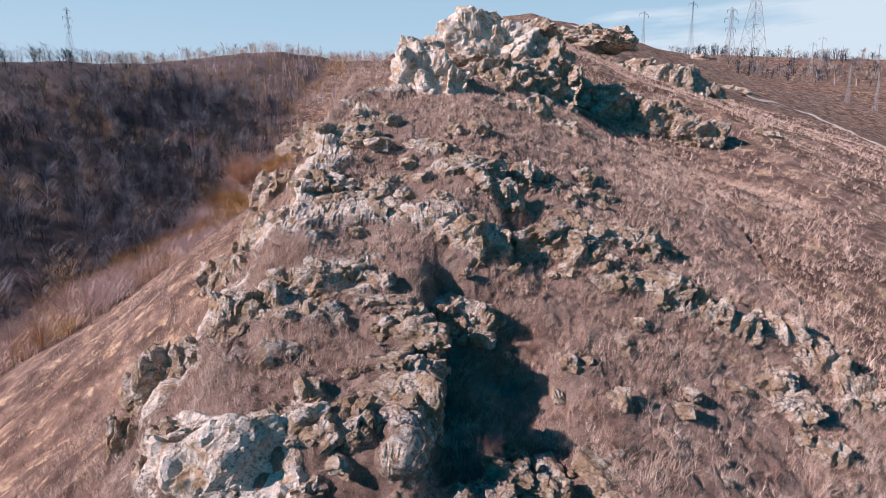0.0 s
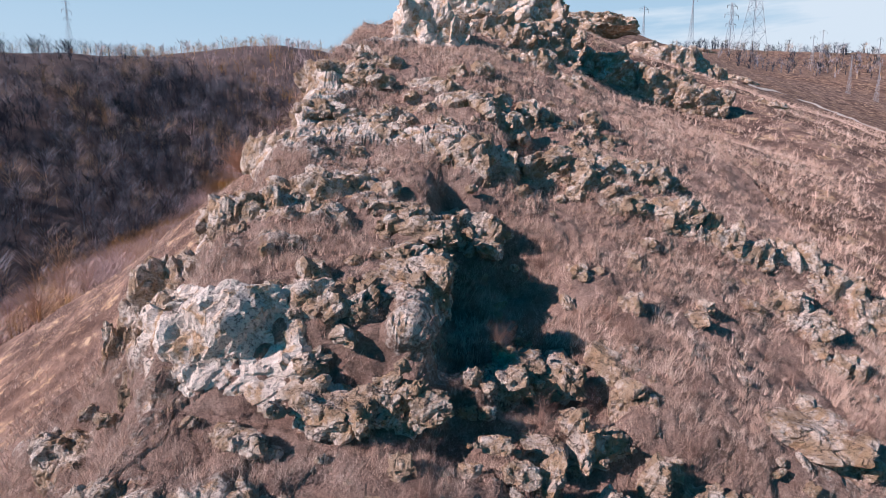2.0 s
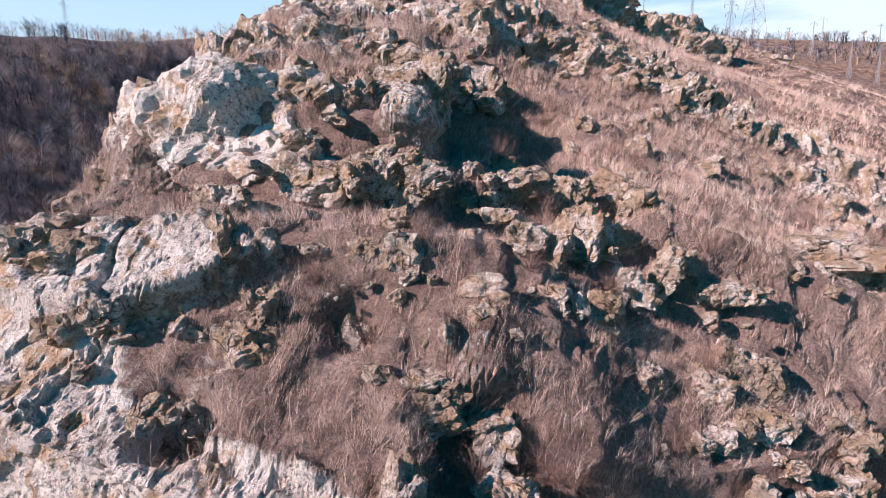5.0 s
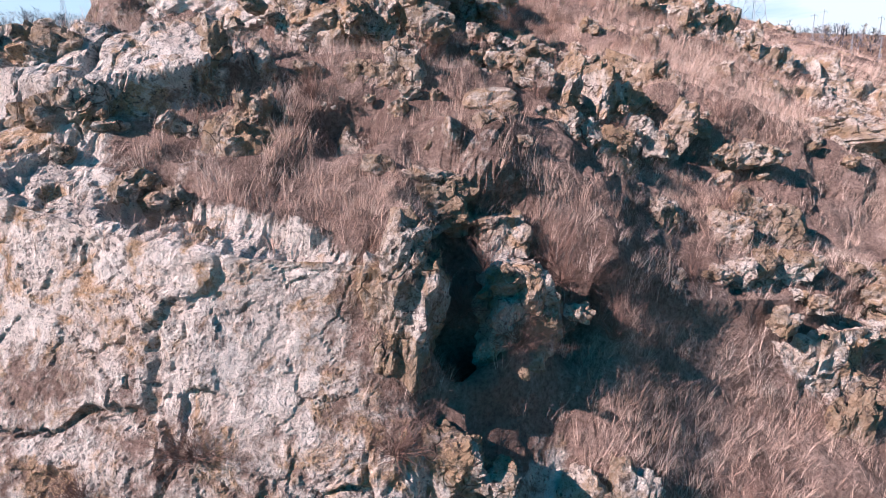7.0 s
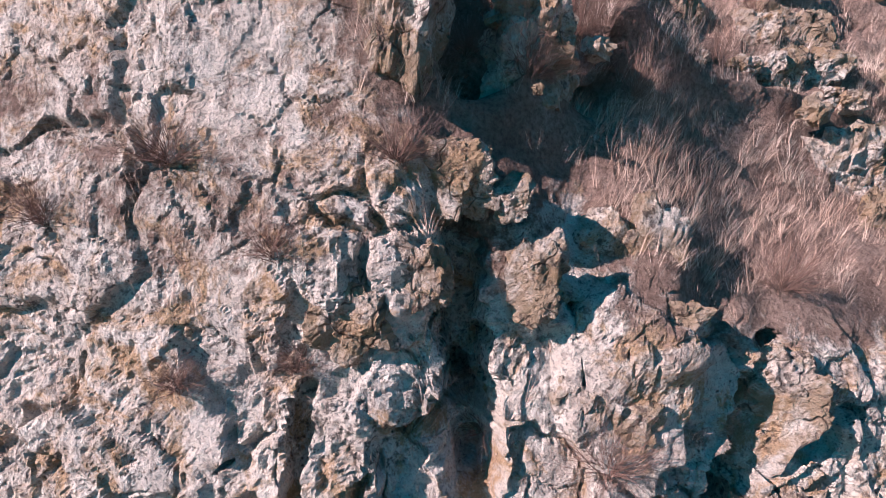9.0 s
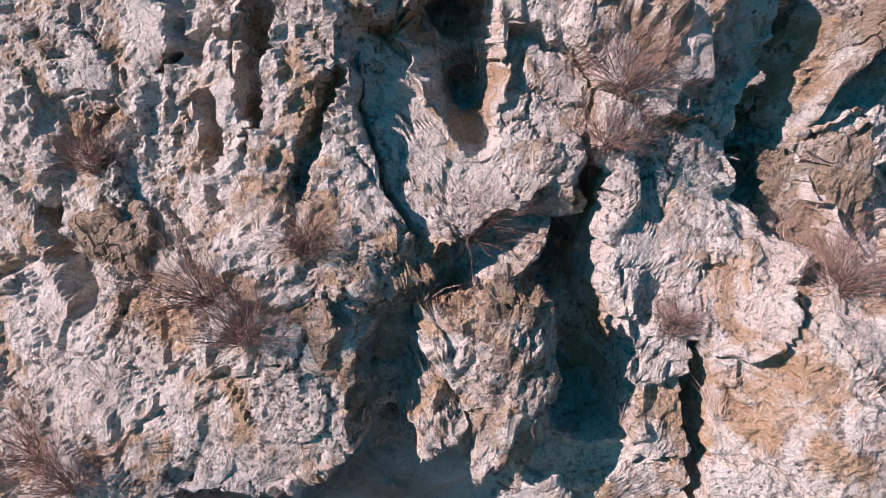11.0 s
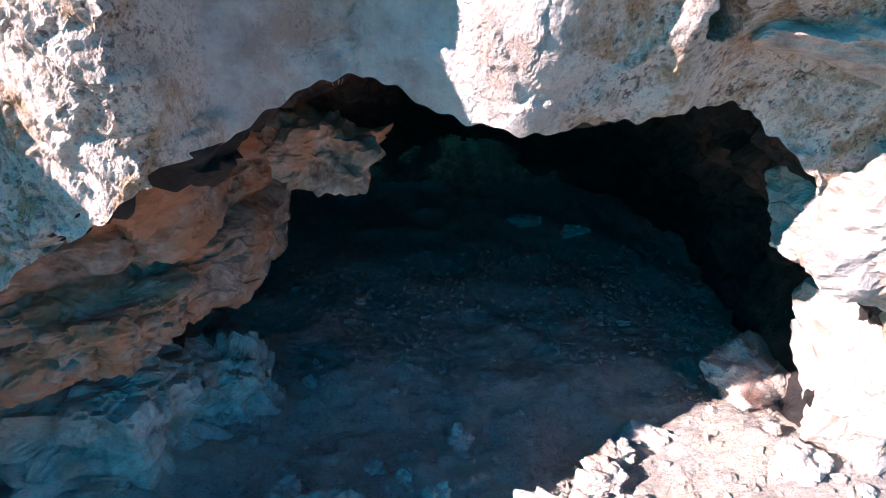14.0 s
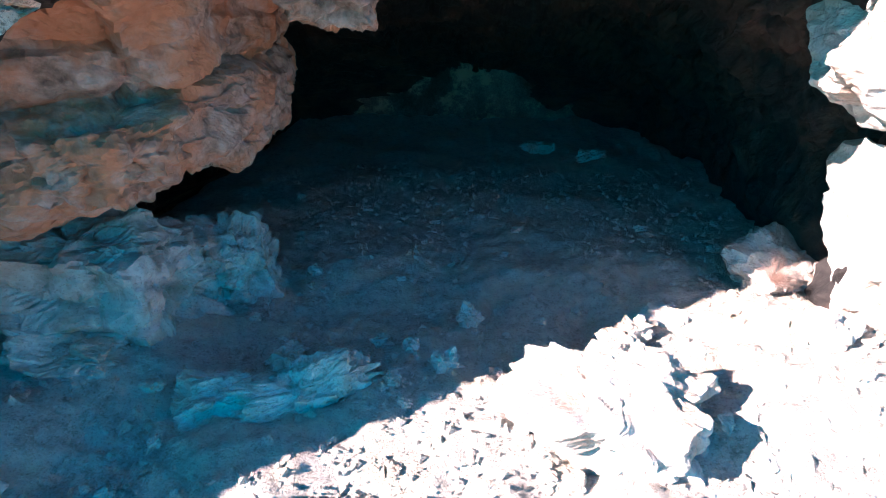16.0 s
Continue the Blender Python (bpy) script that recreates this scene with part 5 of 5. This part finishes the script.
tagged(mesh_from("rock_crumbs", cv.reshape(-1, 3), (np.arange(k)[:, None, None] * 6 + cfc[None]).reshape(-1, 3), M_DUST, False), "crumbs of pale rock scattered over the cave floor", "gravel", kind="stuff")


# ---- dead grass ----
def blades(name, label, base, normal_lift, count, length, width, seed, mat, lean=(0.10, -0.03), bend=True):
    """Tufts of narrow leaves: at each base a handful, splayed, leaning with the wind; one stuff object."""
    rng = np.random.default_rng(seed)
    k = len(base) * count
    b = np.repeat(base, count, 0)
    size = np.repeat(length * rng.uniform(0.55, 1.35, len(base)), count) * rng.uniform(0.5, 1.2, k)
    spread = np.repeat(rng.uniform(0.03, 0.10, len(base)), count)
    ang = rng.uniform(0, 2 * np.pi, k)
    rad = np.sqrt(rng.random(k))
    off = np.stack([np.cos(ang), np.sin(ang), np.zeros(k)], 1)
    root = b + off * (rad * spread)[:, None] - np.array([0, 0, 0.03])
    tuft_lean = np.repeat(rng.normal(0, 0.34, (len(base), 2)), count, 0)
    out = off * (rng.uniform(0.1, 1.1, k) * rad)[:, None]
    d = np.stack([out[:, 0] + lean[0] + tuft_lean[:, 0], out[:, 1] + lean[1] + tuft_lean[:, 1], np.ones(k)], 1)
    d /= np.linalg.norm(d, axis=1, keepdims=True)
    side = np.stack([np.cos(ang + 1.3), np.sin(ang + 1.3), np.zeros(k)], 1) * (width * rng.uniform(0.6, 1.4, k) * 0.5)[:, None]
    mid = root + d * (size * 0.55)[:, None]
    d2 = d + np.stack([out[:, 0] * 0.9 + lean[0], out[:, 1] * 0.9 + lean[1], -0.25 * np.ones(k)], 1)
    tip = mid + d2 / np.linalg.norm(d2, axis=1, keepdims=True) * (size * 0.45)[:, None]
    if bend:
        v = np.stack([root - side, root + side, mid + side * 0.7, mid - side * 0.7, tip], 1).reshape(-1, 3)
        i = np.arange(k)[:, None] * 5
        f = np.concatenate([i + [0, 1, 2], i + [0, 2, 3], i + [3, 2, 4]], 0)
    else:
        v = np.stack([root - side, root + side, tip], 1).reshape(-1, 3)
        f = np.arange(k)[:, None] * 3 + [0, 1, 2]
    return tagged(mesh_from(name, v, f, mat, False), label, "grass", kind="stuff")


def sample(points, weights, n, seed):
    rng = np.random.default_rng(seed)
    w = weights / weights.sum()
    return points[rng.choice(len(points), n, p=w, replace=True)] + rng.normal(0, 0.02, (n, 3)) * np.array([1, 1, 0])


NV = grid_normals(P3).reshape(-1, 3)
du = np.linalg.norm(np.gradient(P3, axis=1), axis=2).ravel() * np.linalg.norm(np.gradient(P3, axis=0), axis=2).ravel()
clump = smooth(-0.35, 0.5, fbm(flat * 0.9, 3, 91))
hold = smooth(0.02, 0.35, NV[:, 2]) * du * (0.15 + clump) * ~cut
sunk = smooth(-0.35, 0.0, flat[:, 0]) * (1 - smooth(0.9, 1.3, flat[:, 0])) * (1 - smooth(4.7, 5.1, flat[:, 1]))
on_grass = hold * (1 - smooth(0.30, 0.55, bare)) * (1 - 0.8 * sunk)
zone = lambda y0, y1: ((flat[:, 1] >= y0) & (flat[:, 1] < y1)).astype(float)
blades("dead_grass", "tufts of dead pinkish-brown grass on the crown of the cliff", sample(flat, on_grass * zone(2, 9.5), 10500, 1), 0, 13, 0.23, 0.0030, 11, M_GRASS)
blades("dead_grass", "dead brown grass covering the rocky slope", sample(flat, on_grass * zone(9.5, 18), 11000, 2), 0, 13, 0.30, 0.008, 12, M_GRASS, bend=False)
blades("dead_grass", "dead brown grass high on the rocky slope", sample(flat, on_grass * zone(18, 33), 9000, 3), 0, 9, 0.32, 0.014, 13, M_GRASS, bend=False)
blades("dead_grass", "wisps of dead grass rooted in cracks of the rock", sample(flat, hold * smooth(0.4, 0.7, bare) * zone(2, 12), 2300, 4), 0, 14, 0.18, 0.004, 14, M_GRASS)
gp = np.stack([g[:, 0], g[:, 1], g[:, 2]], 1)
garea = (np.linalg.norm(np.gradient(g.reshape(*GX.shape, 3), axis=1), axis=2) * np.linalg.norm(np.gradient(g.reshape(*GX.shape, 3), axis=0), axis=2)).ravel()


def on_land(n, seed, inside):
    rng = np.random.default_rng(seed)
    x, y = inside(rng, n)
    q = np.stack([x, y, np.zeros(n)], 1)
    q[:, 2] = land(x, y) + 0.35 * fbm(q * 0.15, 4, 81) + 2.0 * fbm(q * 0.02, 3, 85) * smooth(50, 200, np.hypot(x, y))
    return q


right = on_land(16000, 21, lambda r, n: (13 + 45 * r.random(n) ** 1.5, 9 + 70 * r.random(n)))
blades("dead_grass", "dead grass on the open hillside beside the ridge", right, 0, 4, 0.32, 0.022, 15, M_GRASS, bend=False)
leftslope = on_land(10000, 22, lambda r, n: (-9 - 16 * r.random(n), 8 + 40 * r.random(n)))
blades("dead_grass", "short dead grass on the slope falling to the valley", leftslope, 0, 4, 0.26, 0.014, 16, M_GRASS, bend=False)
edge_q = np.concatenate([on_land(6000, 24, lambda r, n: (12.6 + 9 * r.random(n) ** 1.3, 8 + 26 * r.random(n))), on_land(3000, 25, lambda r, n: (-8.6 - 6 * r.random(n) ** 1.3, 6 + 28 * r.random(n)))])
blades("dead_grass", "dead brown grass at the edges of the rocky ridge", edge_q, 0, 8, 0.30, 0.014, 18, M_GRASS, bend=False)
clumps = on_land(5000, 26, lambda r, n: (13 + 60 * r.random(n) ** 1.3, 10 + 90 * r.random(n)))
blades("dead_grass", "taller clumps of dead grass dotting the hillside", clumps, 0, 12, 0.55, 0.03, 19, M_GRASS, bend=False)
ridge = on_land(6000, 23, lambda r, n: (-5 + 26 * r.random(n), 32 + 50 * r.random(n)))
blades("dead_grass", "dead grass along the crest of the ridge", ridge, 0, 4, 0.34, 0.025, 17, M_GRASS, bend=False)


# ---- dry bushes on the cliff ----
def twigs(base, count, length, width, seed, up=0.7):
    rng = np.random.default_rng(seed)
    ang, el = rng.uniform(0, 2 * np.pi, count), rng.uniform(0.1, 1.4, count)
    d = np.stack([np.cos(ang) * np.cos(el), np.sin(ang) * np.cos(el), np.sin(el) * up + 0.1], 1)
    vs, fs = [], []
    tips = []
    for i in range(count):
        p = np.array(base, float) + rng.normal(0, 0.02, 3)
        v = d[i]
        w = width
        ring = []
        segs = 5
        L = length * rng.uniform(0.5, 1.15) / segs
        for s in range(segs + 1):
            q = np.cross(v, (0.3, 0.2, 1.0))
            q /= np.linalg.norm(q)
            q2 = np.cross(v, q)
            ring.append([p + q * w, p - q * 0.5 * w + q2 * 0.87 * w, p - q * 0.5 * w - q2 * 0.87 * w])
            if s > 1:
                tips.append((p.copy(), v.copy(), w))
            p = p + v * L
            v = v + rng.normal(0, 0.22, 3)
            v /= np.linalg.norm(v)
            w *= 0.72
        o = len(vs)
        vs += [r for tri in ring for r in tri]
        for s in range(segs):
            for k in range(3):
                fs.append([o + 3 * s + k, o + 3 * s + (k + 1) % 3, o + 3 * s + 3 + (k + 1) % 3, o + 3 * s + 3 + k])
    for p, v, w in tips:
        for _ in range(2):
            u = v + rng.normal(0, 0.6, 3)
            u /= np.linalg.norm(u)
            q = np.cross(u, rng.normal(0, 1, 3))
            q = q / (np.linalg.norm(q) + 1e-6) * w * 0.6
            e = p + u * length * rng.uniform(0.15, 0.4)
            o = len(vs)
            vs += [p - q, p + q, e + q * 0.3, e - q * 0.3]
            fs.append([o, o + 1, o + 2, o + 3])
    return np.array(vs), np.array(fs)


BUSHES = [(0.02, 2.7, 8.52, 0.50), (-1.50, 2.7, 8.28, 0.55), (-1.25, 2.6, 8.12, 0.42), (0.97, 2.7, 9.40, 0.48), (0.10, 2.8, 9.48, 0.46), (0.87, 2.7, 9.05, 0.38),
          (2.25, 2.8, 8.22, 0.5), (-2.35, 2.4, 7.22, 0.46), (-2.62, 2.4, 7.30, 0.40), (1.25, 2.6, 7.98, 0.26), (-2.2, 2.9, 9.0, 0.30), (-0.9, 2.8, 8.6, 0.26), (-2.0, 3.3, 10.1, 0.25), (-1.2, 3.2, 10.2, 0.25), (2.6, 3.3, 10.5, 0.5),
          (-2.0, 3.3, 11.6, 0.38), (-0.5, 3.0, 11.6, 0.38), (0.5, 3.9, 12.2, 0.45), (1.0, 4.1, 12.6, 0.5), (0.0, 3.7, 12.4, 0.4), (-2.9, 3.5, 11.2, 0.35), (-1.3, 3.3, 11.0, 0.3), (3.95, 4.75, 0.55, 0.28)]
SHRUBS = [(0.9, 5.0, 0.5), (1.5, 4.9, 0.5), (0.2, 4.7, 0.4), (2.6, 5.7, 0.45), (-0.9, 5.6, 0.45), (-1.6, 6.0, 0.4), (-0.4, 6.4, 0.4), (1.0, 6.6, 0.4), (2.2, 7.2, 0.4), (3.4, 6.6, 0.45),
          (0.9, 9.5, 0.5), (1.6, 10.4, 0.5), (0.7, 11.2, 0.5), (2.4, 9.2, 0.5), (3.4, 11.2, 0.5), (4.6, 9.4, 0.45), (1.4, 12.6, 0.5), (2.5, 17.2, 0.6)]
rng = np.random.default_rng(77)
SHRUBS += [(0.8 + 8.5 * rng.random(), 8.3 + 6.5 * rng.random(), 0.40 + 0.25 * rng.random()) for _ in range(16)]
for k, (x, y, s) in enumerate(SHRUBS):
    hit, place, nrm, _, hob, _ = scene.ray_cast(bpy.context.evaluated_depsgraph_get(), Vector((x, y, 30)), Vector((0, 0, -1)))
    v, f = twigs((0, 0, 0), 60, s * 1.1, 0.0032, 560 + k, 1.3)
    ob = mesh_from("dry_shrub", v, f, M_TWIG, False)
    ob.location = (x, y, place.z - 0.03)
    tagged(ob, "leafless twiggy shrub among dead grass on the slope", "bush", "dry shrubs on the slope")
for k, (x, y, z, s) in enumerate(BUSHES):
    hit, place, nrm, _, hob, _ = scene.ray_cast(bpy.context.evaluated_depsgraph_get(), Vector((x, y - 1.5, z)), Vector((0, 1, 0)))
    if hit and y < 4.4 and z > 2:
        y = place.y + 0.03
    v, f = twigs((0, 0, 0), 150, s * 1.15, 0.0034, 500 + k)
    ob = mesh_from("dry_bush", v, f, M_TWIG, False)
    ob.location = (x, y, z)
    tagged(ob, "bare reddish-brown bush rooted in a crack of the cliff", "bush", "dry bushes on the cliff")


# ---- bare woods ----
def wood(name, label, q, height, seed, mat, spread=0.34, twigs_each=42, thick=0.05):
    """Many leafless trees seen from afar, as one stuff object: trunk, limbs and upswept twigs."""
    rng = np.random.default_rng(seed)
    n = len(q)
    h = height * rng.uniform(0.6, 1.25, n)
    wid = thick * h / height
    vs, fs, o = [], [], 0
    a = rng.uniform(0, np.pi, n)
    for turn in (0, np.pi / 2):
        s = np.stack([np.cos(a + turn), np.sin(a + turn), np.zeros(n)], 1) * (wid * 1.2)[:, None]
        t = q + np.stack([rng.normal(0, 0.05, n) * h, rng.normal(0, 0.05, n) * h, h * 0.8], 1)
        vs.append(np.stack([q - s - (0, 0, 0.4), q + s - (0, 0, 0.4), t], 1).reshape(-1, 3))
        fs.append(np.arange(n)[:, None] * 3 + [0, 1, 2] + o)
        o += 3 * n
    m = n * twigs_each
    b = np.repeat(q, twigs_each, 0)
    hh = np.repeat(h, twigs_each)
    f = rng.uniform(0.15, 0.85, m)
    ang = rng.uniform(0, 2 * np.pi, m)
    r0 = rng.random(m) * 0.5 * spread * np.sin(np.pi * f) * hh
    root = b + np.stack([np.cos(ang) * r0, np.sin(ang) * r0, f * hh * 0.8], 1)
    ln = hh * rng.uniform(0.12, 0.34, m)
    up = rng.uniform(0.5, 1.6, m)
    d = np.stack([np.cos(ang), np.sin(ang), up], 1)
    d /= np.linalg.norm(d, axis=1, keepdims=True)
    tip = root + d * ln[:, None]
    s = np.stack([-np.sin(ang + 0.6), np.cos(ang + 0.6), rng.normal(0, 0.3, m)], 1) * (np.repeat(wid, twigs_each) * rng.uniform(0.4, 0.9, m))[:, None]
    vs.append(np.stack([root - s, root + s, tip], 1).reshape(-1, 3))
    fs.append(np.arange(m)[:, None] * 3 + [0, 1, 2] + o)
    return tagged(mesh_from(name, np.concatenate(vs), np.concatenate(fs), mat, False), label, "woodland", kind="stuff")


def build_wood(t, b):
    a, f = noise_tex(t, 0.07, 3), noise_tex(t, 0.30, 3, 0.7)
    # bluish darks put the shade in and between the crowns into the colour
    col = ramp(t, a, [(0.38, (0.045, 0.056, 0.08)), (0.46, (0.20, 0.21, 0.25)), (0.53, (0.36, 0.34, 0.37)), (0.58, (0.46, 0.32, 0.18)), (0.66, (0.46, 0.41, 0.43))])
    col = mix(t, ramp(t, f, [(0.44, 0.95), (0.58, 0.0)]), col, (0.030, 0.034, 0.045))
    t.links.new(col, b.inputs["Base Color"])
    b.inputs["Roughness"].default_value = 0.95
    b.inputs["Specular IOR Level"].default_value = 0.05


def build_scrub(t, b):
    a, f = noise_tex(t, 0.10, 3), noise_tex(t, 0.9, 3)
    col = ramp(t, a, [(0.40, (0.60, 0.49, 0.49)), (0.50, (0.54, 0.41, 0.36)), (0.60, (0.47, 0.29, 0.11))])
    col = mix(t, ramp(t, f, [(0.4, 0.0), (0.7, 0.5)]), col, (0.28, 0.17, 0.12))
    t.links.new(col, b.inputs["Base Color"])
    b.inputs["Roughness"].default_value = 0.95
    b.inputs["Specular IOR Level"].default_value = 0.05


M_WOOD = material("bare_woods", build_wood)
M_SCRUB = material("pale_scrub_and_far_woods", build_scrub)
valley = on_land(1000, 31, lambda r, n: (-44 - 42 * r.random(n), 20 + 140 * r.random(n)))
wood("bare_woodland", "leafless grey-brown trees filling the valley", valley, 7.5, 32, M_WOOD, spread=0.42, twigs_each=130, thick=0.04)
slope_q = on_land(3200, 33, lambda r, n: (-60 - 150 * r.random(n), 30 + 300 * r.random(n) ** 0.8))
# the farthest trees take the pale scrub colour, haze put into it
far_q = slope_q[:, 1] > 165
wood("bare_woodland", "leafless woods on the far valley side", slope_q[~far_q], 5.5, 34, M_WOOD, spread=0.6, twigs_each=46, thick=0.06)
wood("bare_woodland", "pinkish-brown woods on the far skyline, haze put into their pale colour", slope_q[far_q], 4.5, 44, M_SCRUB, spread=0.7, twigs_each=40, thick=0.08)
# woods behind the ridge, paled for haze in the same way
beyond = on_land(1700, 35, lambda r, n: (-60 + 60 * r.random(n), 110 + 250 * r.random(n)))
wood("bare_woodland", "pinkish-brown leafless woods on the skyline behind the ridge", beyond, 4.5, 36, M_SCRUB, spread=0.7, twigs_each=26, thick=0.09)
scrub = on_land(1700, 37, lambda r, n: (-33 - 12 * r.random(n) ** 0.8, 30 + 95 * r.random(n)))
wood("shrub_belt", "belt of pale leafless shrubs along the foot of the slope", scrub, 3.7, 38, M_SCRUB, spread=0.9, twigs_each=72, thick=0.035)
far_right = on_land(1500, 39, lambda r, n: (95 + 200 * r.random(n), 170 + 170 * r.random(n)))
wood("bare_woodland", "purple-brown leafless thicket on the far hillside", far_right, 5.0, 40, M_WOOD, spread=0.6, twigs_each=26, thick=0.14)


# one rounded bare tree standing clear of the wood
def bare_tree(label, x, y, height, seed):
    z = float(land(np.array([float(x)]), np.array([float(y)]))[0])
    root = tagged(new("bare_tree"), label, "tree")
    ring = np.linspace(0, 2 * np.pi, 8, endpoint=False)
    levels = [(0, 0.22), (0.12, 0.17), (0.3, 0.13), (0.5, 0.08), (0.72, 0.03)]
    v = np.concatenate([np.stack([r * np.cos(ring) + 0.2 * f, r * np.sin(ring), np.full(8, f * height - 0.3)], 1) for f, r in levels])
    f = [[8 * k + i, 8 * k + (i + 1) % 8, 8 * k + 8 + (i + 1) % 8, 8 * k + 8 + i] for k in range(len(levels) - 1) for i in range(8)]
    trunk = mesh_from("trunk", v, f, M_BARK)
    v, f = twigs((0, 0, height * 0.25), 260, height * 0.62, 0.05, seed, 1.5)
    crown = mesh_from("crown", v, f, material("reddish_twigs", plain((0.50, 0.30, 0.20), 0.9, 0.3)), False)
    for ob in (trunk, crown):
        ob.parent = root
    root.location = (x, y, z)
    return root


bare_tree("rounded leafless tree with reddish-brown twigs at the wood's edge", -39.0, 104.0, 9.5, 610)


# ---- power line ----
def bar(bm, a, b, w):
    a, b = Vector(a), Vector(b)
    d = (b - a).normalized()
    s = d.cross(Vector((0.31, 0.87, 0.2))).normalized() * w
    t = d.cross(s).normalized() * w
    v = [bm.verts.new(p + o) for p in (a, b) for o in (s + t, s - t, -s - t, -s + t)]
    for i in range(4):
        bm.faces.new((v[i], v[(i + 1) % 4], v[4 + (i + 1) % 4], v[4 + i]))
    bm.faces.new(v[:4][::-1])
    bm.faces.new(v[4:])


def part(name, bm, mat, parent, label=""):
    me = bpy.data.meshes.new(name)
    bm.to_mesh(me)
    bm.free()
    me.materials.append(mat)
    ob = new(name, me)
    ob.parent = parent
    return tagged(ob, label)


def pylon(height, base, arms, w, label):
    """A lattice tower: four legs, bracing, cross-arms with hanging insulators."""
    root = tagged(new("power_pylon"), label, "pylon", "pylons of the power line")
    top = base * 0.16
    for sx in (-1, 1):
        for sy in (-1, 1):
            bm = bmesh.new()
            bar(bm, (sx * base / 2, sy * base / 2, -0.5), (sx * top / 2, sy * top / 2, height * 0.72), w)
            bar(bm, (sx * top / 2, sy * top / 2, height * 0.72), (sx * top / 3, sy * top / 3, height), w)
            part("leg", bm, M_STEEL, root)
    levels = [0.0, 0.16, 0.3, 0.42, 0.52, 0.61, 0.72, 0.8, 0.88, 0.96]
    wide = lambda f: np.interp(f, [0, 0.72, 1], [base, top, top * 0.67]) / 2
    bm = bmesh.new()
    for lo, hi in zip(levels, levels[1:]):
        a, b = wide(lo), wide(hi)
        for sx, sy, ex, ey in ((-1, -1, 1, -1), (1, -1, 1, 1), (1, 1, -1, 1), (-1, 1, -1, -1)):
            bar(bm, (sx * a, sy * a, lo * height), (ex * b, ey * b, hi * height), w * 0.4)
            bar(bm, (ex * a, ey * a, lo * height), (sx * b, sy * b, hi * height), w * 0.6)
            bar(bm, (sx * b, sy * b, hi * height), (ex * b, ey * b, hi * height), w * 0.6)
    tagged(part("bracing", bm, M_STEEL, root), "thin criss-cross steel bracing between the legs", kind="stuff")
    for f, span in arms:
        for side in (-1, 1):
            bm = bmesh.new()
            a = wide(f)
            for sy in (-1, 1):
                bar(bm, (side * a, sy * a, f * height), (side * span, 0, f * height), w * 0.7)
                bar(bm, (side * a, sy * a, f * height + span * 0.35), (side * span, 0, f * height), w * 0.6)
            arm = part("cross_arm", bm, M_STEEL, root)
            bm = bmesh.new()
            bar(bm, (side * span, 0, f * height), (side * span, 0, f * height - span * 0.45), w * 1.3)
            part("insulator", bm, M_BARK, arm, "dark hanging insulator string")
    return root


def stand(ob, x, y, turn):
    z = float(land(np.array([float(x)]), np.array([float(y)]))[0])
    ob.matrix_world = pose(x, y, z, 0, 0, turn)


LARGE = "tall pale steel lattice pylon standing on the hill"
SMALL = "slender steel lattice mast of a power line"
ARMS3 = [(0.70, 3.4), (0.83, 4.6), (0.95, 3.4)]
tall = pylon(36.0, 7.5, ARMS3, 0.06, LARGE)
stand(tall, 124, 222, 20)
for x, y, t in ((150, 290, 20), (-122, 181, 70)):
    c = copy_thing(tall, pose(0, 0, 0))
    stand(c, x, y, t)
    if x < 0:
        c.scale = (0.34, 0.34, 0.55)
mast = pylon(10.5, 1.0, [(0.93, 1.5)], 0.018, SMALL)
stand(mast, 112, 141, 20)
for x, y, t, s in ((109, 147, 20, 1.0), (125, 187, 15, 1.0), (137, 200, 10, 1.0), (150, 190, 20, 1.0), (96, 215, 30, 1.7), (90, 250, 30, 1.9)):
    c = copy_thing(mast, pose(0, 0, 0))
    stand(c, x, y, t)
    c.scale = (s, s, s)

# pale track across the hillside
TRACK = [(62, 112), (72, 117), (78, 116), (77, 108), (74, 100), (73, 93), (75, 88), (82, 80)]
tx, ty = np.array([p[0] for p in TRACK], float), np.array([p[1] for p in TRACK], float)
s0 = np.linspace(0, len(TRACK) - 1, 160)
cx, cyy = np.interp(s0, range(len(TRACK)), tx), np.interp(s0, range(len(TRACK)), ty)
for _ in range(12):
    cx[1:-1], cyy[1:-1] = (cx[:-2] + 2 * cx[1:-1] + cx[2:]) / 4, (cyy[:-2] + 2 * cyy[1:-1] + cyy[2:]) / 4
nx, ny = -np.gradient(cyy), np.gradient(cx)
ln = np.hypot(nx, ny)
strip = []
for k in np.linspace(-1, 1, 7):
    wob = 0.9 + 0.25 * np.sin(s0 * 5 + k)
    q = np.stack([cx + nx / ln * k * wob, cyy + ny / ln * k * wob, np.zeros(len(cx))], 1)
    q[:, 2] = land(q[:, 0], q[:, 1]) + 0.35 * fbm(q * 0.15, 4, 81) + 0.10 * fbm(q * 0.9, 3, 83) + 2.0 * fbm(q * 0.02, 3, 85) * smooth(50, 200, np.hypot(q[:, 0], q[:, 1])) + 0.15 - 0.2 * abs(k) ** 3
    strip.append(q)
strip = np.array(strip)
tagged(mesh_from("dirt_track", strip.reshape(-1, 3), grid_faces(*strip.shape[:2]), M_DUST), "pale trodden dirt track across the hillside", "track", kind="structure")
